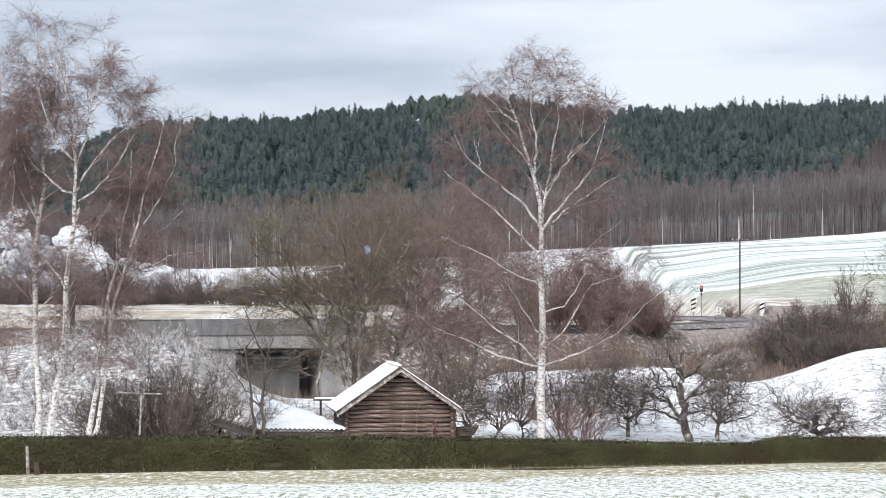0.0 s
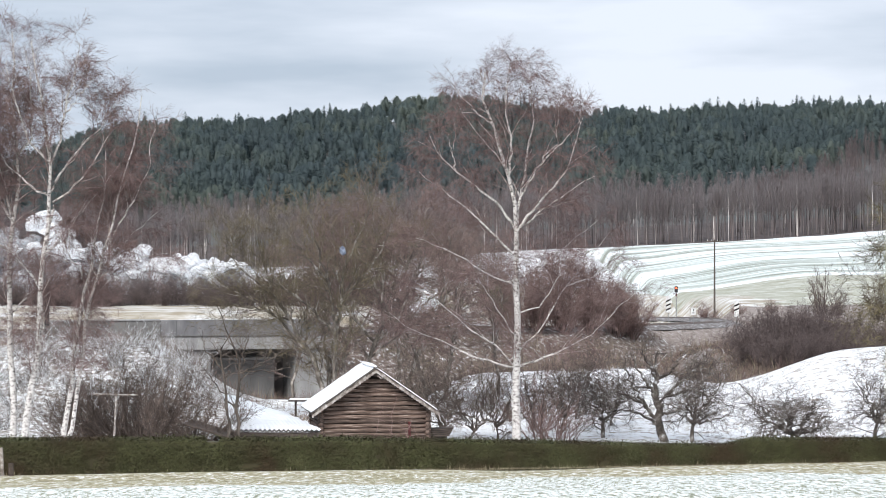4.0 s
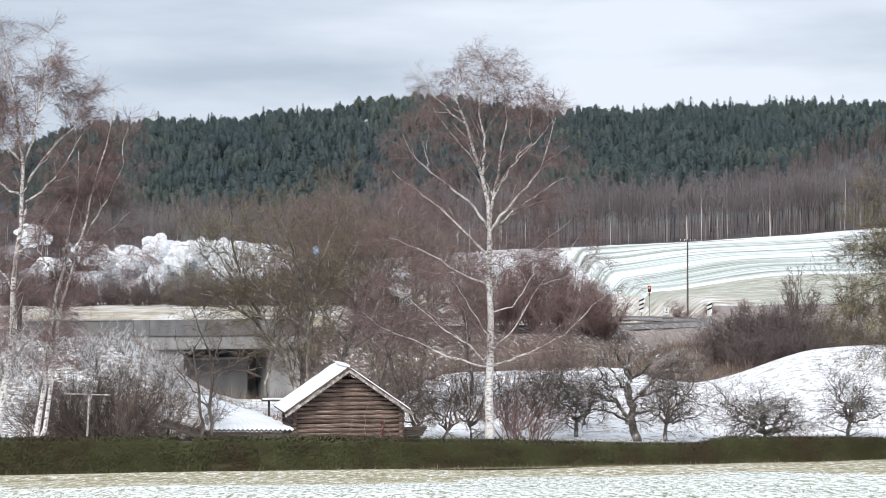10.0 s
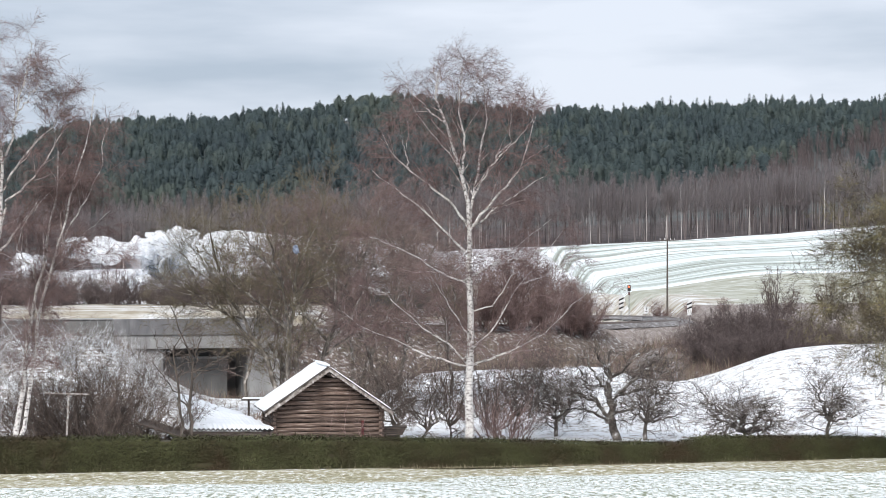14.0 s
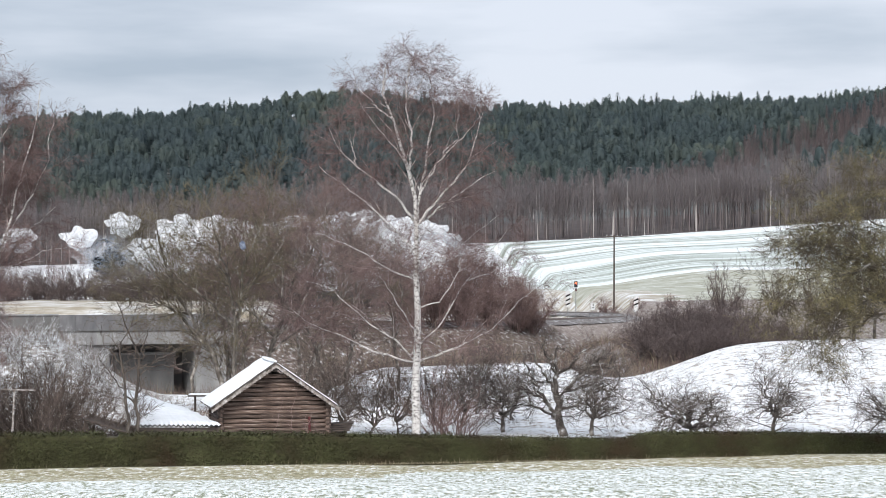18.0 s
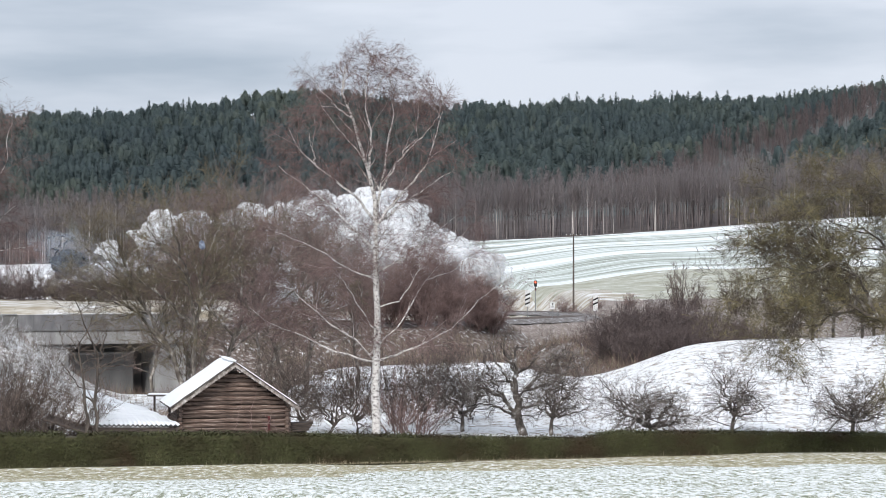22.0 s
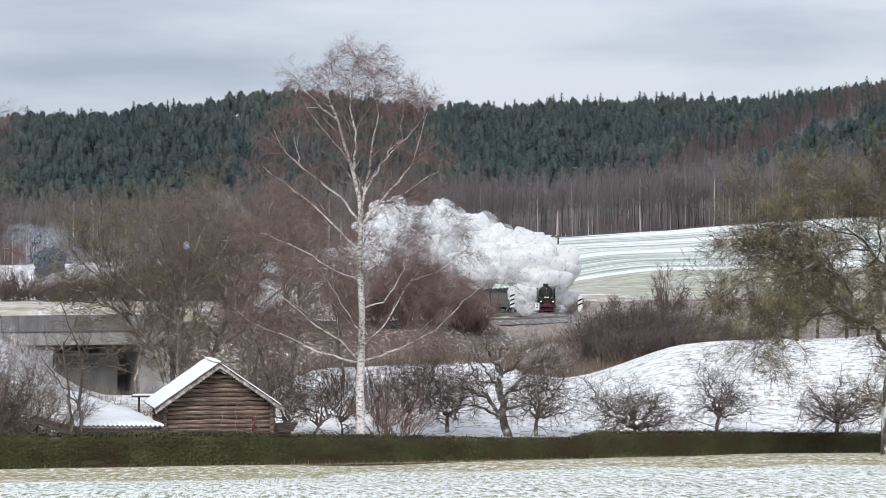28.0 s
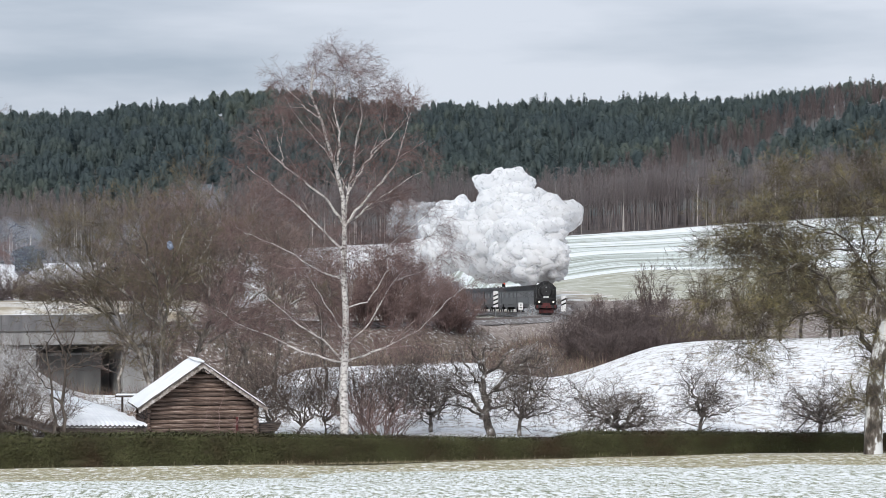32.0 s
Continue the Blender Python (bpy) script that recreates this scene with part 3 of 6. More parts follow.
for side in (-0.7525, 0.7525):
    ribbon("rail", M_RAIL, [(side - 0.06, -0.16), (side - 0.04, 0), (side + 0.04, 0), (side + 0.06, -0.16)], 20, ARC[-1] - 5, 3, "rusty steel rail on the ballast bed", "structure")


# ---- log cabin ----
def log_mesh(length, r, seed):
    rng = random.Random(seed)
    n, sides = 7, 9
    pts = [(length * (i / (n - 1) - 0.5), rng.gauss(0, 0.012), rng.gauss(0, 0.010), r * rng.uniform(0.93, 1.07)) for i in range(n)]
    V, F = tubes_arrays([pts], sides)
    caps = np.array([list(range(sides))[::-1], list(range((n - 1) * sides, n * sides))])
    return np_mesh("log", V, [(F, 0), (caps, 0)], [M_LOG])


def cabin():
    """A small log shed with a steep snowed gable roof; the gable wall faces -y."""
    root = empty("log_cabin", pose(-4.34, 104.0, -1.13, 0, 0, 9))
    W, D, eave, ridge, r = 4.08, 3.6, 1.99, 3.42, 0.083
    half, slope = W / 2, radians(34.7)
    seed = 0
    z = 0.12
    while z < ridge - 0.25:
        w = W if z < eave else 2 * (ridge - 0.02 - z) / math.tan(slope)
        if w > 0.5:
            seed += 1
            for y in (-D / 2, D / 2):
                ob = child(new("log", log_mesh(w + (0.26 if z < eave - 0.1 else -0.05), r, seed)), root)
                ob.location = (0, y, z)
        if z < eave:
            for x in (-half, half):
                seed += 1
                ob = child(new("log", log_mesh(D + 0.3, r, seed)), root)
                ob.location, ob.rotation_euler = (x, 0, z + r), (0, 0, math.pi / 2)
        z += 0.171
    # Flat dark sheets put the shade into the gaps between the logs.
    for y in (-D / 2 + 0.11, D / 2 - 0.11):
        bm = bmesh.new()
        vs = [bm.verts.new(v) for v in ((-half, y, 0), (half, y, 0), (half, y, eave), (0, y, ridge - 0.15), (-half, y, eave))]
        bm.faces.new(vs)
        part("backing", bm, M_DARKWOOD, root, "dark sheet behind the logs, standing for shade in the gaps")
    run = (W / 2 + 0.41) / math.cos(slope)
    for sgn in (-1, 1):
        mid = (sgn * run / 2 * math.cos(slope), 0, ridge + 0.10 - run / 2 * math.sin(slope))
        tilt = (0, math.degrees(slope) * sgn, 0)
        part("roof_slope", box((run, D + 1.1, 0.06), mid, tilt), M_DARKWOOD, root, "dark boarded roof slope")
        # a soft snow sheet, a little short of the boards
        bm = bmesh.new()
        bmesh.ops.create_grid(bm, x_segments=26, y_segments=30, size=0.5)
        rng = random.Random(5 + sgn)
        for v in bm.verts:
            ex, ey = v.co.x * run * 0.99, v.co.y * (D + 0.72) + 0.19
            edge = min(1, (0.5 - abs(v.co.x)) * 14, (0.5 - abs(v.co.y)) * 14)
            v.co = Vector((ex + rng.gauss(0, 0.012), ey + rng.gauss(0, 0.012), 0.036 + 0.055 * max(0, edge) ** 0.5 + 0.012 * noise.noise((ex * 2, ey * 2, sgn))))
        bmesh.ops.transform(bm, matrix=pose(*mid, *tilt), verts=bm.verts)
        part("snow_sheet", bm, M_SNOW, root, "thin snow lying on the roof", smooth=True)
        # scalloped verge board along the gable
        bm = bmesh.new()
        n = 26
        for y0, y1 in ((-D / 2 - 0.55, -D / 2 - 0.515),):
            top, low = [], []
            for i in range(n * 4 + 1):
                u = i / (n * 4)
                x, zz = sgn * u * run * math.cos(slope), ridge + 0.12 - u * run * math.sin(slope)
                drop = 0.145 + 0.045 * abs(math.sin(u * n * math.pi))
                top.append((x, zz))
                low.append((x, zz - drop))
            a = [[bm.verts.new((x, y, zz)) for x, zz in row] for row in (top, low) for y in (y0, y1)]
            for i in range(n * 4):
                for p, q in ((0, 2), (2, 3), (3, 1), (1, 0)):
                    bm.faces.new((a[p][i], a[p][i + 1], a[q][i + 1], a[q][i]))
        bmesh.ops.recalc_face_normals(bm, faces=bm.faces)
        part("verge_board", bm, M_VERGE, root, "scalloped grey verge board with a snow edge")
        part("purlin", box((0.13, D + 0.9, 0.13), (sgn * (half - 0.05), 0, eave + 0.02), bevel=0.02), M_DARKWOOD, root)
    part("ridge_purlin", box((0.14, D + 0.9, 0.14), (0, 0, ridge - 0.13), bevel=0.02), M_DARKWOOD, root)
    bm = bmesh.new()
    bmesh.ops.create_icosphere(bm, subdivisions=3, radius=1)
    for v in bm.verts:
        v.co = Vector((v.co.x * 0.16, v.co.y * (D / 2 + 0.5), v.co.z * 0.05))
        v.co.z += 0.02 * noise.noise(v.co * 3)
    bmesh.ops.translate(bm, vec=(0, 0, ridge + 0.17), verts=bm.verts)
    part("ridge_snow", bm, M_SNOW, root, "snow crest along the ridge", smooth=True)
    part("corner_post", box((0.16, 0.16, eave), (-half - 0.02, -D / 2 - 0.05, eave / 2), bevel=0.02), M_DARKWOOD, root)
    part("plank", box((0.10, 0.03, 0.85), (1.33, -D / 2 - 0.11, 1.05), bevel=0.008), M_RED, root, "faded red upright plank on the wall")
    tagged(root, "small dark log cabin with a snowed gable roof", "cabin")
    rng = random.Random(15)
    vines = [stem(rng, [(x, 0, 0.1), (x + dx, -0.03, h * 0.5), (x + 1.6 * dx, -0.05, h)], 0.016, 9, 0.05) for x, dx, h in ((-0.5, 0.5, 2.1), (0.4, 0.25, 2.6), (0.7, 0.5, 1.7), (1.3, -0.1, 1.6), (1.4, 0.1, 1.3))]
    spec = [dict(per=2.4, len=0.6, angle=(20, 60), lift=0.02, wiggle=0.2, seg=4, rmax=0.009, rmin=0.006, **{"from": 0.2}), dict(per=4.0, len=0.3, angle=(20, 60), lift=-0.05, wiggle=0.2, seg=3, rmax=0.006, rmin=0.005, **{"from": 0.1})]
    tree("creeper", rng, vines, spec, root.matrix_basis @ pose(0, -D / 2 - 0.22, 0), M_REDTWIG, M_REDTWIG, "leafless reddish creeper on the cabin wall", "climbing plant", 1, 5, many=True)
    return root


cabin()


def lean_to():
    """A low shed beside the cabin; its skewed corrugated roof climbs away into the snow."""
    root = empty("lean_to_shed", pose(-8.0, 100.5, -1.0))
    FL, FR, BR, BL = Vector((-1.35, 0, 1.12)), Vector((2.0, 0, 1.10)), Vector((0.3, 6.0, 1.30)), Vector((-2.3, 6.0, 2.15))

    def roof(u, v, wave):
        p = FL.lerp(FR, u).lerp(BL.lerp(BR, u), v)
        p.z += wave * math.cos(u * 19 * 2 * math.pi)
        return p

    nx, ny = 152, 22
    for name, mat, label, lift, soft in (("roof_sheet", M_FIBRE, "grey corrugated roof sheet", -0.03, 0), ("snow_sheet", M_SNOW, "snow lying on the corrugated roof", 0.035, 1)):
        bm = bmesh.new()
        rows = []
        for j in range(ny + 1):
            v = j / ny
            row = []
            for i in range(nx + 1):
                p = roof(i / nx, v, 0.030 * (1 - 0.8 * soft * min(1, v * 9)))
                if soft:
                    p.z += 0.05 * min(1, v * 8) + 0.07 * noise.noise((p.x * 1.1, p.y * 1.1, 3)) * min(1, v * 5)
                    p.y += 0.04
                p.z += lift
                row.append(bm.verts.new(p))
            rows.append(row)
        for j in range(ny):
            for i in range(nx):
                bm.faces.new((rows[j][i], rows[j][i + 1], rows[j + 1][i + 1], rows[j + 1][i]))
        if not soft:
            bmesh.ops.solidify(bm, geom=bm.faces, thickness=0.02)
        part(name, bm, mat, root, label, smooth=True)
    part("front_wall", box((3.2, 0.06, 1.05), (0.33, 0.12, 0.52)), M_DARKWOOD, root)
    for x in (-1.25, 0.3, 1.9):
        part("post", box((0.1, 0.1, 1.05), (x, 0.05, 0.52)), M_DARKWOOD, root)
    tagged(root, "low shed with snow on its corrugated roof", "shed")
    # an older roof edge that leans against it
    side = empty("wood_store", pose(-10.0, 100.8, -1.08))
    part("roof_board", box((2.2, 2.6, 0.07), (0, 0, 1.18), (0, 17, 0), 0.01), M_DARKWOOD, side, "dark mossy board roof")
    for x, h in ((-0.9, 1.35), (0.9, 0.85)):
        part("post", box((0.09, 0.09, h), (x, -1.1, h / 2)), M_DARKWOOD, side)
        part("post", box((0.09, 0.09, h), (x, 1.1, h / 2)), M_DARKWOOD, side)
    tagged(side, "sagging dark wood store with a board roof", "shed")
    # a little shelf roof in the gap, and a plank end on the other side of the cabin
    gap = empty("bird_feeder", pose(-6.95, 106.2, -1.0))
    part("roof", box((1.35, 0.6, 0.05), (0, 0, 1.92), bevel=0.01), M_DARKWOOD, gap)
    part("snow_cap", box((1.3, 0.55, 0.06), (0, 0, 1.975), bevel=0.025), M_SNOW, gap, "snow cap")
    part("post", box((0.08, 0.08, 1.9), (0.3, 0, 0.95)), M_DARKWOOD, gap)
    part("post", box((0.08, 0.08, 1.9), (-0.4, 0, 0.95)), M_DARKWOOD, gap)
    tagged(gap, "small flat roof with a snow cap beside the cabin", "shelter")
    end = empty("plank_stack", pose(-1.75, 103.2, -1.1))
    for i in range(4):
        part("plank", box((1.1, 0.9, 0.07), (0.05 * i, 0, 0.86 + 0.085 * i), (0, -4, 0), 0.008), M_DARKWOOD, end)
    part("trestle", box((0.8, 0.7, 0.82), (0, 0, 0.41)), M_DARKWOOD, end)
    tagged(end, "stack of dark planks beside the cabin", "planks")


lean_to()


# ---- hedge ----
def hedge():
    rng = np.random.RandomState(3)
    root = empty("hedge", pose(0, 0, 0))
    x0, x1 = -18.6, 27.5
    n = 150
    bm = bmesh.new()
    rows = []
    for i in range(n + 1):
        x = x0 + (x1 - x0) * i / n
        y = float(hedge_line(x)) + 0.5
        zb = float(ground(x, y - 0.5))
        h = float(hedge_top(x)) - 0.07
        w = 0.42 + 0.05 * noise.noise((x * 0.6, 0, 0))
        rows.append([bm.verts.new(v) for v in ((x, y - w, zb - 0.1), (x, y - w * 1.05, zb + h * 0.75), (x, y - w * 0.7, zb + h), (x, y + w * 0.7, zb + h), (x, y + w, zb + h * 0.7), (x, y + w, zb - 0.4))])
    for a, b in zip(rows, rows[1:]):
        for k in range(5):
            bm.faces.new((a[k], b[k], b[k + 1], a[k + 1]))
    # A closed shell whose dark colour stands for the shade behind the leaves.
    part("hedge_core", bm, M_HEDGECORE, root, "inner sheet of the hedge, shade between leaves in its colour")
    m = 165000
    x = rng.uniform(x0, x1, m)
    u = rng.uniform(0, 1, m)
    hh = np.array([hedge_top(a) for a in x])
    yb = hedge_line(x) + 0.5
    zb = ground(x, yb - 0.5)
    top = u > 0.68
    across = np.where(top, (u - 0.68) / 0.32 * 0.9 - 0.45, -0.45 - 0.06 * rng.rand(m))
    up = np.where(top, hh + rng.uniform(-0.06, 0.05, m) + (rng.rand(m) ** 8) * 0.14, hh * (u / 0.68) + rng.uniform(-0.05, 0.02, m))
    lump = np.array([noise.noise((a * 1.3, b * 2.2, 4.0)) for a, b in zip(x, up)])
    keep = lump > -0.62
    C = np.stack([x, yb + across - 0.09 * np.where(top, 0, lump), zb + up], 1)[keep]
    k = len(C)
    ax = rng.normal(size=(k, 3))
    ax /= np.linalg.norm(ax, axis=1, keepdims=True)
    bx = np.cross(ax, rng.normal(size=(k, 3)))
    bx /= np.linalg.norm(bx, axis=1, keepdims=True)
    s, t = rng.uniform(0.022, 0.050, (k, 1)), rng.uniform(0.011, 0.024, (k, 1))
    V = np.stack([C - ax * s, C + bx * t, C + ax * s, C - bx * t], 1).reshape(-1, 3)
    lay = unit(np.stack([0 * x, np.where(top, 0.3 * across, -1.0), np.where(top, 1.0, 0.25)], 1)[keep] + 0.35 * rng.normal(size=(k, 3)))
    lay = np.repeat(lay, 4, 0)
    me = np_mesh("foliage", V, [(faced(V, np.arange(4 * k).reshape(-1, 4), lay), 0)], [M_HEDGE])
    me.normals_split_custom_set_from_vertices(lay)
    child(tagged(new("foliage", me), kind="stuff"), root)
    return tagged(root, "long clipped evergreen hedge along the field", "hedge")


def hedge_top(x):
    return np.interp(x, [-19, -12, -4, 2, 6, 8.6, 9.6, 14, 20, 27], [1.18, 1.12, 1.01, 0.84, 0.69, 0.64, 0.85, 0.78, 0.60, 0.48])


hedge()


# ---- birches ----
BIRCH = [dict(per=2.0, len=1.9, angle=(18, 48), lift=0.03, wiggle=0.14, seg=7, rmax=0.024, thin=0.5, fade=0.55, **{"from": 0.20}),
         dict(per=6.5, len=1.0, angle=(22, 60), lift=-0.08, wiggle=0.20, seg=5, rmax=0.0075, rmin=0.0045, **{"from": 0.10}),
         dict(per=33.0, len=0.50, angle=(20, 65), lift=-0.20, wiggle=0.20, seg=3, rmax=0.0038, rmin=0.0030, taper=0.5, thin=0.9, **{"from": 0.06})]


def main_birch():
    rng = random.Random(11)
    st = scaffold(rng, [
        (0.19, [(0, -0.2), (0.04, 3), (0.02, 6), (0, 8.9), (-0.08, 10.2), (-0.42, 11.35), (-0.75, 12.25), (-1.2, 13.5), (-1.4, 14.2), (-1.3, 15.1)]),
        (0.075, [(-0.3, 11.0), (-0.19, 12.1), (-0.42, 13.4), (-0.48, 14.3), (-0.3, 15.3)]),
        (0.085, [(0, 9.0), (0.15, 10.1), (0.49, 12.0), (0.77, 13.3), (0.6, 14.3), (0.5, 15.0)]),
        (0.075, [(0.15, 9.9), (0.93, 11.35), (1.55, 12.1), (1.75, 13.2), (1.7, 14.1)]),
        (0.06, [(1.0, 11.4), (1.9, 12.3), (2.5, 13.0), (2.7, 13.9)]),
        (0.085, [(0.02, 8.6), (1.16, 10.1), (2.07, 11.1), (2.35, 12.1), (2.6, 13.2)]),
        (0.06, [(0.1, 8.4), (1.62, 9.9), (2.3, 10.4), (3.2, 10.9)]),
        (0.08, [(-0.02, 8.7), (-0.64, 9.65), (-1.66, 10.45), (-2.56, 11.2), (-3.18, 11.85), (-3.46, 12.5)]),
        (0.035, [(-2.5, 11.1), (-2.6, 11.9), (-2.7, 12.5)]),
        (0.065, [(-0.1, 8.0), (-0.73, 8.4), (-2.2, 9.75), (-3.35, 10.55), (-3.86, 11.0)]),
        (0.05, [(-0.08, 10.1), (-0.64, 11.5), (-1.2, 12.3), (-2.0, 13.2), (-2.4, 14.0)]),
        (0.05, [(-0.9, 12.6), (-1.7, 13.5), (-2.3, 14.2)]),
        (0.05, [(-0.45, 13.7), (0.1, 14.3), (0.4, 14.8)]),
        (0.065, [(-0.02, 2.9), (-1.7, 3.57), (-2.92, 4.18), (-4.4, 4.73), (-5.06, 5.35)]),
        (0.06, [(-0.02, 3.5), (-0.85, 4.05), (-1.8, 4.6), (-2.7, 5.45), (-3.4, 6.07), (-4.5, 6.45)]),
        (0.05, [(0.02, 6.2), (-0.9, 6.8), (-2.55, 7.8), (-4.0, 8.4)]),
        (0.085, [(0.05, 3.6), (1.0, 4.7), (1.6, 5.7), (2.2, 6.55), (2.8, 7.3), (3.9, 8.6)]),
        (0.06, [(0.05, 2.9), (1.1, 3.57), (1.96, 4.0), (3.2, 4.6), (3.8, 5.34), (4.76, 6.2)]),
        (0.05, [(0.02, 7.0), (1.2, 7.4), (2.3, 8.27), (3.4, 9.1)]),
        (0.04, [(0.02, 5.0), (0.9, 5.6), (1.6, 6.6), (1.9, 7.6)]),
        (0.04, [(2.2, 6.5), (3.2, 6.8), (4.3, 7.6)]),
        (0.04, [(0.02, 4.6), (-0.8, 5.6), (-1.5, 6.8)]),
    ], trim=0.72)
    birch(rng, st, 1.42, 108, -1.0, "tall bare white-barked birch with forking limbs")


def birch(rng, st, x, y, z, label):
    """A birch whose trunk and limbs are parts of their own, under a veil of hanging twigs."""
    levels = grow(rng, st, BIRCH)
    root = empty("birch_tree", pose(x, y, z))
    for i, s in enumerate(st):
        V, F = tubes_arrays([s], 8)
        child(new("limb" if i else "trunk", np_mesh("limb", V, [(F, 0)], [M_BIRCH])), root)
    V, F = tubes_arrays(levels[1], 4)
    tagged(child(new("branchwork", np_mesh("branchwork", V, [(F, 0)], [M_BIRCHLIMB])), root), "pale reddish side branches", kind="stuff")
    V, F = tubes_arrays(levels[3], 2)
    V2, F2 = tubes_arrays(levels[2], 2)
    child(new("crown", np_mesh("crown", np.concatenate([V, V2]), [(np.concatenate([F, F2 + len(V)]), 0)], [M_BIRCHTWIG])), root)
    return tagged(root, label, "tree")


main_birch()


def side_birches():
    """The clump of birches at the end of the hedge."""
    rng = random.Random(21)
    birch(rng, scaffold(rng, [
        (0.16, [(-0.25, -0.2), (0.0, 1.3), (0.21, 2.7), (0.45, 4.8), (0.58, 6.8), (0.76, 8.9), (0.87, 10.3), (0.89, 11.7), (0.62, 13.0), (0.31, 14.4), (0.16, 15.6)]),
        (0.065, [(0.89, 10.3), (1.34, 10.9), (1.96, 11.8), (2.58, 12.4), (3.09, 13.5)]),
        (0.05, [(0.82, 10.0), (0.31, 10.2), (-0.31, 10.7), (-0.93, 11.2), (-1.44, 12.6)]),
        (0.06, [(0.93, 11.1), (1.24, 11.9), (1.55, 13.2), (1.86, 14.4), (2.1, 15.5)]),
        (0.07, [(0.78, 8.5), (1.13, 9.8), (1.96, 10.5), (2.78, 11.7), (3.13, 12.5)]),
        (0.06, [(0.76, 7.8), (1.55, 8.9), (2.37, 9.9), (3.05, 10.6)]),
        (0.055, [(0.87, 10.9), (0.21, 11.9), (-0.31, 13.4), (-0.62, 14.9)]),
        (0.045, [(0.66, 6.4), (0.0, 7.4), (-0.83, 8.3), (-1.24, 8.9)]),
        (0.04, [(1.5, 13.0), (2.2, 13.8), (2.6, 14.4)]),
    ], trim=0.8), -16.54, 97, -1.1, "tall leaning birch with drooping pale twigs")
    birch(rng, scaffold(rng, [
        (0.15, [(0.05, -0.2), (0.0, 1.3), (-0.04, 3.7), (-0.1, 5.8), (-0.17, 7.8), (-0.1, 8.9), (0.17, 10.3), (0.21, 11.5), (0.04, 13.4), (0.04, 16.0)]),
        (0.06, [(-0.17, 8.5), (-0.62, 9.9), (-1.24, 10.9), (-1.75, 12.4)]),
        (0.06, [(-0.1, 8.9), (-0.31, 10.3), (-0.62, 11.1), (-0.87, 13.4), (-0.9, 14.4)]),
        (0.05, [(0.21, 11.1), (0.72, 12.1), (0.82, 13.8), (0.62, 15.4)]),
        (0.05, [(0.21, 11.5), (-0.41, 12.8), (-0.83, 13.8)]),
        (0.05, [(-0.1, 7.4), (-0.83, 8.5), (-1.65, 9.1)]),
        (0.04, [(-0.1, 5.6), (0.6, 6.5), (1.2, 7.0)]),
    ], trim=0.8), -17.16, 98, -1.1, "slim upright birch with a pale feathery crown")
    birch(rng, scaffold(rng, [
        (0.12, [(-0.2, -0.2), (0.0, 1.5), (0.25, 3.7), (0.56, 5.8), (0.87, 7.2), (1.11, 8.5), (1.32, 9.7), (1.44, 10.7), (1.4, 11.6)]),
        (0.11, [(0.05, 0.4), (0.29, 1.6), (0.76, 5.2), (0.97, 6.4), (1.38, 7.8), (1.69, 8.9), (2.0, 10.1), (2.41, 11.7), (2.72, 12.9), (2.8, 13.6)]),
        (0.05, [(1.0, 6.5), (2.1, 8.3), (2.72, 9.0), (3.17, 9.4)]),
        (0.06, [(1.45, 8.0), (2.51, 9.9), (3.03, 11.1), (3.19, 12.4)]),
        (0.045, [(0.9, 7.0), (2.1, 7.4), (2.92, 7.8), (3.6, 7.9)]),
        (0.045, [(0.8, 6.8), (0.04, 8.0), (0.3, 8.9), (0.9, 9.8)]),
        (0.05, [(1.38, 7.8), (1.59, 9.1), (1.85, 10.5), (2.14, 11.8)]),
    ], trim=0.8), -15.14, 97.5, -1.1, "twin-stemmed leaning birch with reddish twigs")
    birch(rng, scaffold(rng, [
        (0.13, [(0, -0.2), (0.1, 4.0), (0.2, 8.0), (0.3, 11.0), (0.5, 14.5)]),
        (0.06, [(0.1, 6.5), (0.9, 8.4), (1.2, 10.5), (1.4, 12.5)]), (0.06, [(0.15, 7.5), (-0.8, 9.4), (-1.4, 11.6)]),
        (0.05, [(0.2, 9.0), (1.0, 11.0), (1.5, 13.2)]), (0.05, [(0.1, 5.0), (-1.0, 6.4), (-2.0, 7.8)]),
    ], trim=0.8), -19.2, 99, -1.1, "slim bare birch at the end of the hedge")


side_birches()

# ---- valley thicket ----
ALDER = [dict(per=2.4, len=2.1, angle=(25, 65), lift=0.03, wiggle=0.20, seg=6, rmax=0.026, thin=0.5, **{"from": 0.14}),
         dict(per=5.0, len=1.2, angle=(25, 65), lift=0.03, wiggle=0.20, seg=4, rmax=0.011, **{"from": 0.12}),
         dict(per=10.0, len=0.62, angle=(20, 60), lift=0.04, wiggle=0.14, seg=2, rmax=0.0075, rmin=0.0055, taper=0.5, **{"from": 0.1})]


def clump(name, seed, stems, tall, spread, r, spec, bark, twig, label, category="tree", base=0.5, where=None, limb_levels=2):
    """A many-stemmed tree or shrub, widening upwards."""
    rng = random.Random(seed)
    st = []
    for i in range(stems):
        a, rad = rng.uniform(0, 2 * math.pi), rng.random() ** 0.6
        c, s, h = math.cos(a) * rad, math.sin(a) * rad, tall * rng.uniform(0.72, 1.0) * (1 - 0.38 * rad * rad)
        st.append(stem(rng, [(c * base, s * base, -0.2), (c * (base + spread * 0.42), s * (base + spread * 0.42), h * 0.4), (c * (base + spread * 0.84), s * (base + spread * 0.84), h * 0.75), (c * (base + spread), s * (base + spread), h)], r * rng.uniform(0.7, 1.1), 10, 0.03 + 0.008 * tall))
    return tree(name, rng, st, spec, where or pose(0, 0, 0), bark, twig, label, category, limb_levels, 5, many=True)


